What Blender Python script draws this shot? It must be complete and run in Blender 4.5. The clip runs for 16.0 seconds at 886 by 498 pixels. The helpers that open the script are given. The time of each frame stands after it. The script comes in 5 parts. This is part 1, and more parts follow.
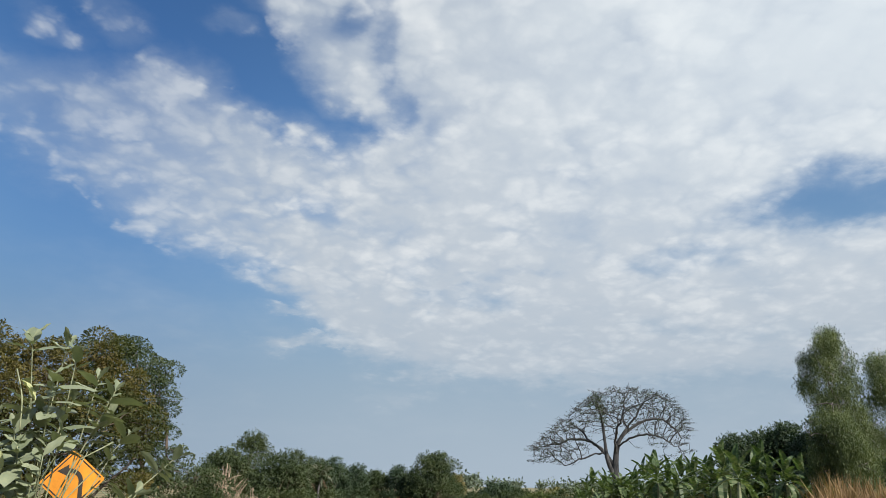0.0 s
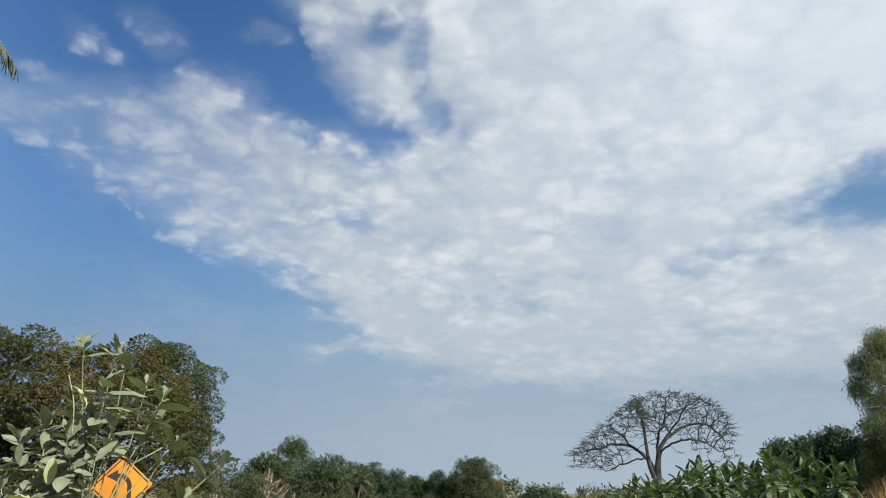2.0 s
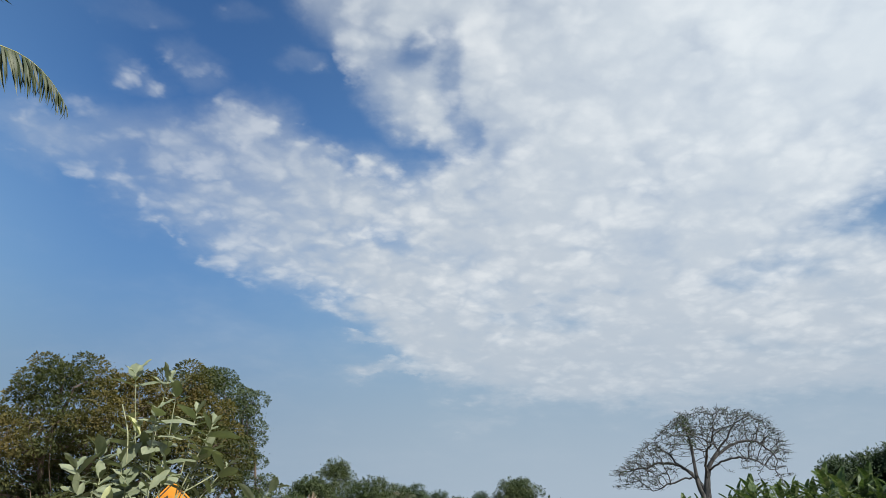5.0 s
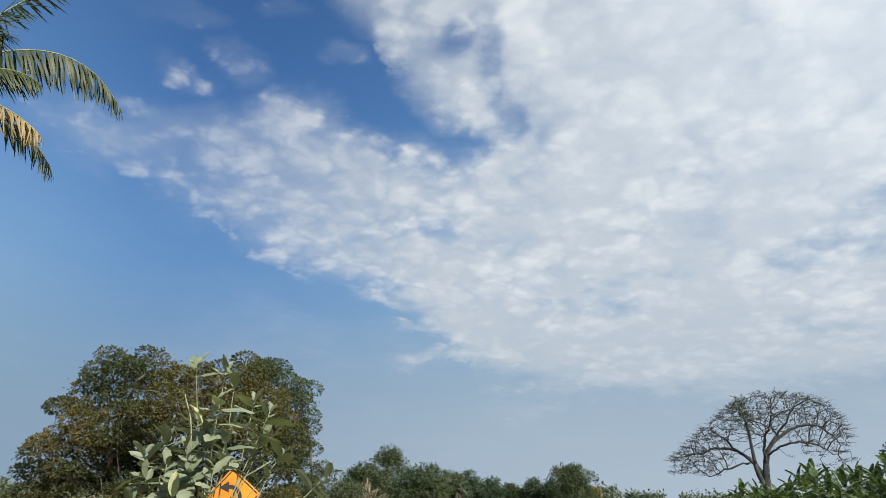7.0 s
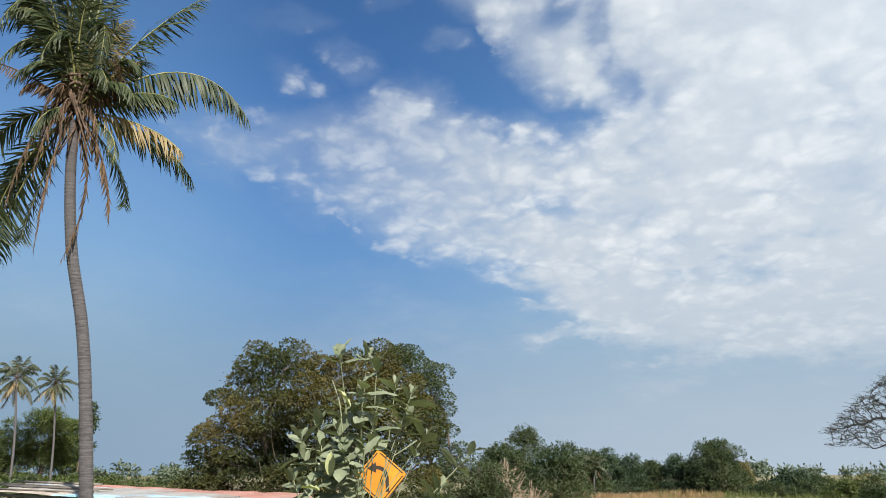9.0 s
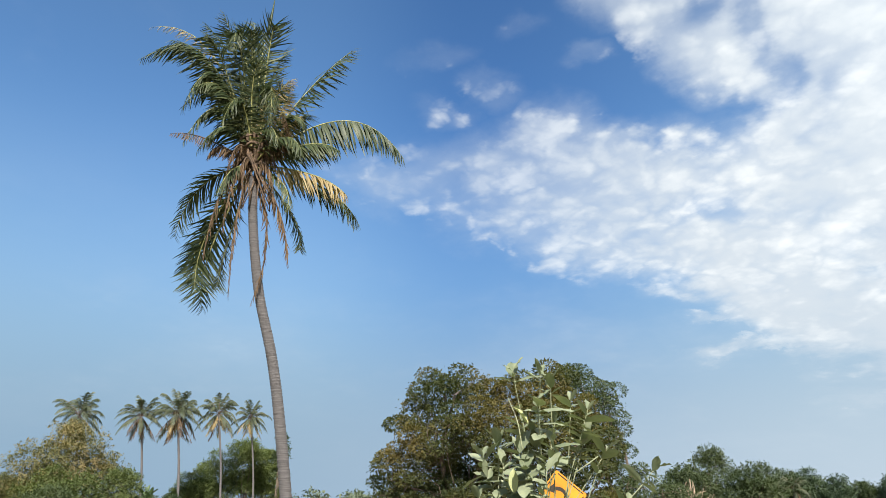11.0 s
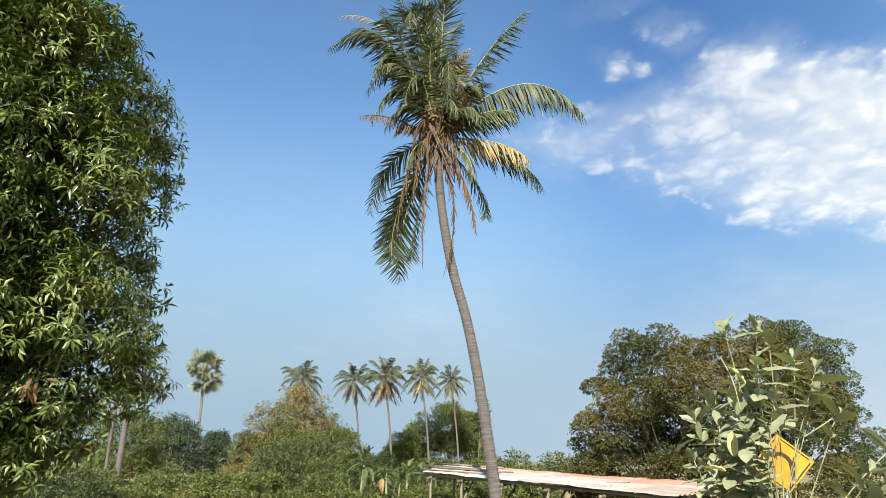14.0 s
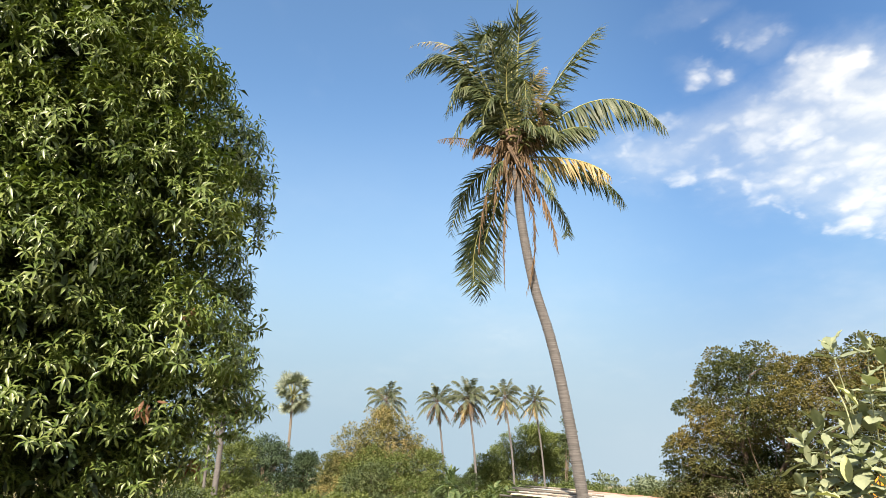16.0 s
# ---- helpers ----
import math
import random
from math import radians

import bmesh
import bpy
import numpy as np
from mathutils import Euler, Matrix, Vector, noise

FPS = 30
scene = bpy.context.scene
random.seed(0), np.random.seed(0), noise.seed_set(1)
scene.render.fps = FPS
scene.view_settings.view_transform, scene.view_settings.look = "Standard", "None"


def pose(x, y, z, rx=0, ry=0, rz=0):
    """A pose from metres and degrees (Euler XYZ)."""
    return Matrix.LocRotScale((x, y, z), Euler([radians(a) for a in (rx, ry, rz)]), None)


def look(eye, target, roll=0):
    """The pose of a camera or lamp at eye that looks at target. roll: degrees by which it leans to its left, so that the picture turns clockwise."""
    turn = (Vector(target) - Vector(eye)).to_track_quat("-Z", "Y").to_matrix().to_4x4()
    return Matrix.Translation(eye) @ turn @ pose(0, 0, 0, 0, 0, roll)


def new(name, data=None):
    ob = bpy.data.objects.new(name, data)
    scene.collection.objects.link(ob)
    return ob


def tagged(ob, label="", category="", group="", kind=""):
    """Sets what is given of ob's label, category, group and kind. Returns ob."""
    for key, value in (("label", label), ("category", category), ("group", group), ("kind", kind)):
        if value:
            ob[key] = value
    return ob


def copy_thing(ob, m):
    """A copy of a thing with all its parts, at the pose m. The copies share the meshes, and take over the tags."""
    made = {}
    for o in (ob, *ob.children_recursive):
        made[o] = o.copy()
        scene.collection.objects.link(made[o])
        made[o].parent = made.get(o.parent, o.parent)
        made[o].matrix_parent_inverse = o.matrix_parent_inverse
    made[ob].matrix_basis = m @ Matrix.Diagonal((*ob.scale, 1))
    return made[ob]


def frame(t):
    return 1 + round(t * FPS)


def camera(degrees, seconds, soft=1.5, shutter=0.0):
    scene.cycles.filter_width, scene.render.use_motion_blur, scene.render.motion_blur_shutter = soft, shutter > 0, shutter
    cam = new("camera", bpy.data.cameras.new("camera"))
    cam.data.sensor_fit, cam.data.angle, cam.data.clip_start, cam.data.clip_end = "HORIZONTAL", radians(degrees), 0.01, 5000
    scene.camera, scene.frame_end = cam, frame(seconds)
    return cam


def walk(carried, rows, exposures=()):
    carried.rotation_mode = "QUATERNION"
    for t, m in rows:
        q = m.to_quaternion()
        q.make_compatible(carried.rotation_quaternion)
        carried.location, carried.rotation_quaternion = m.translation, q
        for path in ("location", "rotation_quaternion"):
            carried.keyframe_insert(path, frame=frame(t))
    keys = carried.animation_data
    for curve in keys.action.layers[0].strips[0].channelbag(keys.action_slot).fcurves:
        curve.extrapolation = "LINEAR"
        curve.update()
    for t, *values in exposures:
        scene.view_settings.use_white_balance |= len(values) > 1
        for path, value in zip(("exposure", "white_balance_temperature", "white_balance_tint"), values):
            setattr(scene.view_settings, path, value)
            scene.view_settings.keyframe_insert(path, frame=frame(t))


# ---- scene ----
EYE = 2.4           # height of the lens over the fields
LENS = 66.36
cam = camera(LENS, 16.0, soft=0.8)


def aim(x, y, z, yaw, pitch, roll):
    return pose(x, y, EYE + z, 90 + pitch, 0, yaw) @ pose(0, 0, 0, 0, 0, roll)


PATH = [
    (0, -0.000, 0.000, 0.000, 0.00, 19.26, 1.13),
    (0.5, -0.039, 0.036, 0.017, 0.93, 19.09, 1.27),
    (1, -0.056, 0.053, 0.019, 1.33, 19.63, 1.08),
    (1.5, -0.014, -0.018, -0.003, 2.16, 19.10, 1.41),
    (2, -0.066, 0.080, 0.004, 3.16, 19.61, 1.28),
    (2.5, -0.083, 0.076, 0.029, 4.27, 20.86, 0.46),
    (3, -0.080, 0.081, 0.037, 6.04, 21.46, 0.36),
    (3.2, -0.069, 0.088, 0.036, 6.15, 21.66, 0.45),
    (5.3, -0.108, 0.067, 0.030, 6.61, 21.11, 1.18),
    (5.5, -0.102, 0.070, 0.030, 6.71, 21.16, 1.47),
    (6, -0.066, 0.019, 0.013, 8.05, 20.67, 1.69),
    (6.5, -0.040, -0.047, 0.004, 9.10, 20.52, 1.13),
    (7, -0.070, -0.023, 0.015, 10.63, 20.06, 0.87),
    (7.5, -0.096, -0.003, 0.019, 12.94, 19.77, 0.48),
    (8, -0.073, -0.058, -0.003, 14.58, 19.25, 0.39),
    (8.5, -0.080, -0.091, -0.012, 17.61, 18.48, 0.25),
    (9, -0.118, -0.043, -0.008, 21.26, 18.45, -0.07),
    (9.2, -0.126, -0.034, -0.007, 22.11, 18.97, -0.54),
    (11.3, -0.125, -0.150, -0.066, 37.70, 20.17, -0.01),
    (11.5, -0.151, -0.117, -0.065, 39.38, 19.96, 0.20),
    (12, -0.160, -0.110, -0.065, 43.91, 19.49, 0.07),
    (12.5, -0.148, -0.132, -0.071, 47.66, 19.93, -0.88),
    (13, -0.142, -0.135, -0.063, 49.08, 19.43, -0.31),
    (13.5, -0.166, -0.131, -0.072, 50.84, 18.02, -0.13),
    (14, -0.201, -0.137, -0.071, 51.54, 17.36, 1.04),
    (14.5, -0.226, -0.152, -0.064, 52.47, 17.80, 1.11),
    (15, -0.216, -0.168, -0.061, 53.68, 18.51, 1.62),
    (15.5, -0.209, -0.192, -0.067, 55.66, 18.67, 2.25),
    (16, -0.192, -0.220, -0.070, 58.59, 18.87, 1.70),
]
walk(cam, [(t, aim(*row)) for t, *row in PATH],
     exposures=[(0, 0.62, 6300, 7), (5.5, 0.62, 6250, 7), (9, 0.80, 6300, 7), (11.5, 1.18, 6550, 6), (12.5, 1.32, 6750, 6),
                (13.5, 1.35, 6900, 6), (14.5, 1.45, 7150, 7), (16, 1.60, 7500, 8)])

# ---- light ----
SUN_AZ, SUN_EL = -138.0, 39.0      # degrees to the left of the y axis, degrees up
SKY = 0.10
WHOLE = 0.64       # the whole sky's strength beside the sun's


def link(nt, a, b):
    nt.links.new(a, b)


def node(nt, kind, **props):
    n = nt.nodes.new(kind)
    for k, v in props.items():
        if k == "operation":
            n.operation = v
        elif k == "data_type":
            n.data_type = v
        elif k == "blend_type":
            n.blend_type = v
        elif k == "interpolation_type":
            n.interpolation_type = v
        elif k == "vector_type":
            n.vector_type = v
        elif k == "feature":
            n.feature = v
        elif k == "clamp":
            n.use_clamp = v
    return n


def math_node(nt, op, a, b=None, c=None, clamp=False):
    n = node(nt, "ShaderNodeMath", operation=op, clamp=clamp)
    for i, v in enumerate((a, b, c)):
        if v is None:
            continue
        if isinstance(v, (int, float)):
            n.inputs[i].default_value = v
        else:
            link(nt, v, n.inputs[i])
    return n.outputs[0]


def vec_node(nt, op, a, b=None, scale=None):
    n = node(nt, "ShaderNodeVectorMath", operation=op)
    for i, v in enumerate((a, b)):
        if v is None:
            continue
        if isinstance(v, tuple):
            n.inputs[i].default_value = v
        else:
            link(nt, v, n.inputs[i])
    if scale is not None:
        n.inputs["Scale"].default_value = scale
    return n.outputs["Value"] if op in ("LENGTH", "DOT_PRODUCT") else n.outputs[0]


def step_node(nt, v, lo, hi, to_lo=0.0, to_hi=1.0):
    n = node(nt, "ShaderNodeMapRange", interpolation_type="SMOOTHSTEP")
    link(nt, v, n.inputs[0])
    for i, q in enumerate((lo, hi, to_lo, to_hi)):
        n.inputs[i + 1].default_value = q
    return n.outputs[0]


def mix_node(nt, fac, a, b, blend="MIX"):
    n = node(nt, "ShaderNodeMix", data_type="RGBA", blend_type=blend)
    for i, v in ((0, fac), (6, a), (7, b)):
        if isinstance(v, (int, float)):
            n.inputs[i].default_value = v
        elif isinstance(v, tuple):
            n.inputs[i].default_value = (*v, 1)
        else:
            link(nt, v, n.inputs[i])
    return n.outputs[2]


def noise_node(nt, vector, scale, detail=4.0, rough=0.55, distortion=0.0):
    n = node(nt, "ShaderNodeTexNoise")
    link(nt, vector, n.inputs["Vector"])
    n.inputs["Scale"].default_value = scale
    n.inputs["Detail"].default_value = detail
    n.inputs["Roughness"].default_value = rough
    n.inputs["Distortion"].default_value = distortion
    return n.outputs["Fac"], n.outputs["Color"]


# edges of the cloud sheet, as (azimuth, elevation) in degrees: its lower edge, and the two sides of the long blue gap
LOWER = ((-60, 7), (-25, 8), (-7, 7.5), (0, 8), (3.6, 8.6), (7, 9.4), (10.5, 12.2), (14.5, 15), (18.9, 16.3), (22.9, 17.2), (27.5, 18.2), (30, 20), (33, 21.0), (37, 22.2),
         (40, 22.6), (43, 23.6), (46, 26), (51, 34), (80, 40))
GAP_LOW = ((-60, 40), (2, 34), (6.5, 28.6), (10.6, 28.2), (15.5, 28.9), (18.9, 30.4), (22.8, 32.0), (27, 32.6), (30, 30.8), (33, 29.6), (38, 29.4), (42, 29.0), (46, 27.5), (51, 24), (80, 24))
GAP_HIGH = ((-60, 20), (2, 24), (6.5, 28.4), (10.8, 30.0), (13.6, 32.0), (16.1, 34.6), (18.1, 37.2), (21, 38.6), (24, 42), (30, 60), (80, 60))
# loose puffs, strands and holes: azimuth, elevation, half width, half height, lean (all degrees), weight
PUFFS = [
    (36.0, 36.0, 4.6, 1.8, 0, 0.33), (34.8, 31.4, 4.6, 1.4, 5, 0.36), (30.4, 33.2, 4.4, 1.9, 10, 0.42), (27.0, 38.4, 2.6, 1.2, 0, 0.28), (20.2, 35.4, 3.0, 1.2, -8, 0.40),
    (8.5, 11.0, 8.5, 0.9, -3, 0.62), (11.5, 13.9, 4.5, 0.7, -4, 0.56), (23.0, 10.4, 9, 1.0, 0, 0.24), (3.5, 7.0, 4.5, 1.0, 0, 0.34), (36, 9.5, 12, 1.6, 0, 0.22),
]
HOLES = [
    (9.2, 37.6, 4.0, 1.5, -28, 0.42), (5.8, 35.4, 1.7, 3.4, 10, 0.42), (4.9, 31.0, 1.6, 2.4, -14, 0.36), (2.2, 27, 1.25, 3.24, 25, 0.25), (13, 27, 3.75, 0.81, 12, 0.21),
    (-34.5, 20.6, 8.12, 2.7, 9, 0.71), (-26, 19.2, 6.88, 2.97, 0, 0.31), (-19, 17.6, 5.62, 1.22, 3, 0.31), (-1.5, 15, 6.25, 0.94, 0, 0.38), (-6.5, 16.8, 5, 0.54, 0, 0.25),
    (-24.5, 11.6, 8.12, 1.08, 5, 0.31), (-18, 36, 2.5, 1.35, 0, 0.15), (-11, 28.5, 3.75, 0.94, 20, 0.15), (3.5, 23.8, 4.38, 0.94, 10, 0.19), (12, 21.5, 5, 0.94, 14, 0.17),
]


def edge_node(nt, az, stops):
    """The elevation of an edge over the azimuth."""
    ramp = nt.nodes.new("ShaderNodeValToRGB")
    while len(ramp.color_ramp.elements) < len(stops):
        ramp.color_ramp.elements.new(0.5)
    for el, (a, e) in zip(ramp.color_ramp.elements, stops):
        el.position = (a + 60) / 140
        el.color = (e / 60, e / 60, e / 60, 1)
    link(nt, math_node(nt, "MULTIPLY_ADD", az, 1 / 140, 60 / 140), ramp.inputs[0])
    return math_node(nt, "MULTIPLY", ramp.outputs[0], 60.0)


def build_sky():
    world = bpy.data.worlds.new("sky")
    scene.world = world
    world.use_nodes = True
    nt = world.node_tree
    back = nt.nodes["Background"]
    sky = nt.nodes.new("ShaderNodeTexSky")
    sky.sky_type = "NISHITA"
    sky.sun_disc = False
    sky.sun_elevation = radians(SUN_EL)
    sky.sun_rotation = radians(-SUN_AZ)
    sky.air_density, sky.dust_density, sky.ozone_density = 1.0, 1.0, 2.0
    ray = vec_node(nt, "NORMALIZE", nt.nodes.new("ShaderNodeTexCoord").outputs["Generated"])
    sep = nt.nodes.new("ShaderNodeSeparateXYZ")
    link(nt, ray, sep.inputs[0])
    x, y, z = sep.outputs
    deg = 180 / math.pi
    az = math_node(nt, "MULTIPLY", math_node(nt, "ARCTAN2", math_node(nt, "MULTIPLY", x, -1.0), y), deg)
    el = math_node(nt, "MULTIPLY", math_node(nt, "ARCSINE", z), deg)
    # the cloud layer as a flat sheet overhead
    lift = math_node(nt, "ADD", math_node(nt, "MAXIMUM", z, 0.0), 0.26)
    sheet = nt.nodes.new("ShaderNodeCombineXYZ")
    link(nt, math_node(nt, "DIVIDE", x, lift), sheet.inputs[0])
    link(nt, math_node(nt, "DIVIDE", y, lift), sheet.inputs[1])
    uv = sheet.outputs[0]
    chart = nt.nodes.new("ShaderNodeCombineXYZ")
    link(nt, az, chart.inputs[0])
    link(nt, el, chart.inputs[1])
    wob = noise_node(nt, uv, 6.0, 5.0, 0.6)[1]
    wob = vec_node(nt, "MULTIPLY", vec_node(nt, "SUBTRACT", wob, (0.5, 0.5, 0.5)), (6.0, 4.2, 0.0))
    here = vec_node(nt, "ADD", chart.outputs[0], wob)
    spot_here = nt.nodes.new("ShaderNodeSeparateXYZ")
    link(nt, here, spot_here.inputs[0])
    a_w, e_w = spot_here.outputs[0], spot_here.outputs[1]
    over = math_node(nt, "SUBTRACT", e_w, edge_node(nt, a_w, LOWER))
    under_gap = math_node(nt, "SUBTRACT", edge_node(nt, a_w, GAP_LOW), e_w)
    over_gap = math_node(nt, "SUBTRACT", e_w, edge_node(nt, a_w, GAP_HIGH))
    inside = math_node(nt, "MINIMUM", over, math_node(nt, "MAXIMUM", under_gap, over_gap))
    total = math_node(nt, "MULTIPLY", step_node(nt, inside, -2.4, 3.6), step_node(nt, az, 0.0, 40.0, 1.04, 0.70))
    for sign, banks in ((1.0, PUFFS), (-1.0, HOLES)):
        for a, e, ra, re, lean, weight in banks:
            mp = node(nt, "ShaderNodeMapping", vector_type="TEXTURE")
            link(nt, here, mp.inputs["Vector"])
            mp.inputs["Location"].default_value = (a, e, 0)
            mp.inputs["Rotation"].default_value = (0, 0, radians(lean))
            mp.inputs["Scale"].default_value = (ra, re, 1)
            part_of = step_node(nt, vec_node(nt, "LENGTH", mp.outputs[0]), 0.35, 1.45, sign * weight, 0.0)
            total = math_node(nt, "ADD" if sign < 0 else "MAXIMUM", total, part_of)
    far_bank = math_node(nt, "MULTIPLY", step_node(nt, math_node(nt, "ABSOLUTE", math_node(nt, "ADD", az, 110.0)), 95.0, 50.0), 0.5)
    total = math_node(nt, "MAXIMUM", total, far_bank)
    puff = noise_node(nt, uv, 5.0, 6.0, 0.55, 0.2)[0]
    bent = noise_node(nt, uv, 10.5, 4.0, 0.55)[1]
    bent = vec_node(nt, "ADD", uv, vec_node(nt, "SCALE", vec_node(nt, "SUBTRACT", bent, (0.5, 0.5, 0.5)), None, 0.10))
    cells = []
    for size in (7.0, 14.5, 31.0):
        vor = node(nt, "ShaderNodeTexVoronoi", feature="SMOOTH_F1")
        link(nt, bent, vor.inputs["Vector"])
        vor.inputs["Scale"].default_value = size
        vor.inputs["Smoothness"].default_value = 0.25
        cells.append(math_node(nt, "SUBTRACT", 0.42, vor.outputs["Distance"]))
    body = math_node(nt, "MULTIPLY_ADD", math_node(nt, "SUBTRACT", puff, 0.5), 1.35, total)
    broken = math_node(nt, "MULTIPLY", step_node(nt, az, -8.0, 22.0, 0.70, 1.6), step_node(nt, el, 9.0, 24.0, 0.3, 1.0))
    for c, much in zip(cells, (0.50, 0.78, 0.42)):
        body = math_node(nt, "MULTIPLY_ADD", math_node(nt, "MULTIPLY", c, broken), much, body)
    body = math_node(nt, "SUBTRACT", body, step_node(nt, total, 0.0, 0.40, 0.6, 0.0))
    cover = math_node(nt, "MULTIPLY", step_node(nt, body, 0.05, 1.15), 0.95)
    veil = math_node(nt, "MULTIPLY", step_node(nt, noise_node(nt, uv, 1.3, 5.0, 0.6)[0], 0.45, 0.75), step_node(nt, el, 30.0, 10.0, 0.0, 0.28))
    cover = math_node(nt, "MAXIMUM", cover, veil)
    loose = math_node(nt, "MULTIPLY_ADD", math_node(nt, "SUBTRACT", puff, 0.5), 1.1, total)
    thin = math_node(nt, "SUBTRACT", 1.0, step_node(nt, loose, 0.05, 1.20, 0.0, 0.78))
    cover = math_node(nt, "SUBTRACT", 1.0, math_node(nt, "MULTIPLY", thin, math_node(nt, "SUBTRACT", 1.0, cover)))
    cover = math_node(nt, "MULTIPLY", cover, step_node(nt, az, 10.0, 36.0, 1.0, 0.58))
    shade = noise_node(nt, uv, 4.0, 6.0, 0.6)[0]
    for c, much in zip(cells, (0.35, 0.40, 0.22)):
        shade = math_node(nt, "MULTIPLY_ADD", c, much, shade)
    white = mix_node(nt, step_node(nt, shade, 0.28, 0.90), (0.54, 0.58, 0.64), (0.78, 0.785, 0.80))
    # the brighter side of the sky, towards the sun's quarter
    glow = math_node(nt, "MULTIPLY", step_node(nt, az, 22.0, -45.0), step_node(nt, el, 6.0, 38.0))
    white = mix_node(nt, math_node(nt, "MULTIPLY", glow, 0.62), white, (0.93, 0.97, 1.0))
    blue = mix_node(nt, 1.0, sky.outputs[0], (SKY * 0.90, SKY * 1.20, SKY * 1.42), "MULTIPLY")
    # deepest opposite the sun
    deep = math_node(nt, "MULTIPLY", step_node(nt, az, 5.0, 30.0), step_node(nt, az, 50.0, 32.0))
    blue = mix_node(nt, math_node(nt, "MULTIPLY", deep, 0.9), blue, mix_node(nt, 1.0, blue, (0.62, 0.73, 0.85), "MULTIPLY"))
    haze = step_node(nt, el, 33.0, 3.0, 0.0, 0.95)
    blue = mix_node(nt, haze, blue, mix_node(nt, deep, (0.24, 0.35, 0.46), (0.165, 0.28, 0.435)))
    clear = mix_node(nt, cover, blue, white)
    low = step_node(nt, el, 18.0, 0.0, 0.0, 0.88)
    murk = mix_node(nt, step_node(nt, az, 66.0, -14.0), (0.225, 0.32, 0.435), (0.45, 0.515, 0.595))
    clear = mix_node(nt, low, clear, murk)
    link(nt, clear, back.inputs[0])
    back.inputs[1].default_value = WHOLE


build_sky()


def spot(az, d, z=0.0):
    """A place by its azimuth to the left of the y axis (degrees), distance from the camera's stand, and height."""
    return Vector((-d * math.sin(radians(az)), d * math.cos(radians(az)), z))


STEP = Vector((-0.21, -0.15, -0.06))     # where the camera has drifted to by the end


def seen_at(az, el, d, drift=0.0):
    """A place by azimuth, elevation and distance, seen from the camera's stand or on the way to its last one."""
    return spot(az, d, EYE + d * math.tan(radians(el))) + STEP * drift


sun = new("sun", bpy.data.lights.new("sun", "SUN"))
sun.data.energy, sun.data.angle, sun.data.color = 5.0, radians(0.6), (1.0, 0.93, 0.82)
sun.matrix_world = look(seen_at(SUN_AZ, SUN_EL, 60), (0, 0, 0))

# ---- materials ----


def material(name, rough=0.6, metal=0.0):
    m = bpy.data.materials.new(name)
    m.use_nodes = True
    bsdf = m.node_tree.nodes["Principled BSDF"]
    bsdf.inputs["Roughness"].default_value = rough
    bsdf.inputs["Metallic"].default_value = metal
    return m, m.node_tree, bsdf


def leaf_material(name, tones, rough=0.5, glow=0.35, patch=1.2, spec=0.4, grain=0.55):
    """Foliage: tones vary from leaf to leaf and in patches over the plant; some light passes through."""
    m, nt, bsdf = material(name, rough)
    bsdf.inputs["Specular IOR Level"].default_value = spec
    geo = nt.nodes.new("ShaderNodeNewGeometry")
    tex = nt.nodes.new("ShaderNodeTexCoord")
    wide = noise_node(nt, tex.outputs["Object"], patch, 3.0, 0.5)[0]
    info = nt.nodes.new("ShaderNodeObjectInfo")
    mixv = math_node(nt, "MULTIPLY_ADD", geo.outputs["Random Per Island"], grain, math_node(nt, "MULTIPLY", wide, 0.6))
    if grain < 0.5:
        mixv = math_node(nt, "ADD", mixv, step_node(nt, wide, 0.36, 0.64, 0.0, 0.55 - grain))
    mixv = math_node(nt, "MULTIPLY_ADD", info.outputs["Random"], 0.2, math_node(nt, "SUBTRACT", mixv, 0.15), clamp=True)
    ramp = nt.nodes.new("ShaderNodeValToRGB")
    while len(ramp.color_ramp.elements) < len(tones):
        ramp.color_ramp.elements.new(0.5)
    for i, c in enumerate(tones):
        ramp.color_ramp.elements[i].position = i / (len(tones) - 1)
        ramp.color_ramp.elements[i].color = (*c, 1)
    link(nt, mixv, ramp.inputs[0])
    fine = noise_node(nt, tex.outputs["Object"], 60.0, 3.0, 0.6)[0]
    col = mix_node(nt, step_node(nt, fine, 0.35, 0.75, 0.0, 0.6), ramp.outputs[0], mix_node(nt, 1.0, ramp.outputs[0], (1.25, 1.15, 0.95), "MULTIPLY"))
    link(nt, col, bsdf.inputs["Base Color"])
    thin = nt.nodes.new("ShaderNodeBsdfTranslucent")
    link(nt, mix_node(nt, 1.0, col, (1.1, 1.25, 0.55), "MULTIPLY"), thin.inputs["Color"])
    mix = nt.nodes.new("ShaderNodeMixShader")
    mix.inputs[0].default_value = glow
    link(nt, bsdf.outputs[0], mix.inputs[1])
    link(nt, thin.outputs[0], mix.inputs[2])
    link(nt, mix.outputs[0], nt.nodes["Material Output"].inputs[0])
    return m


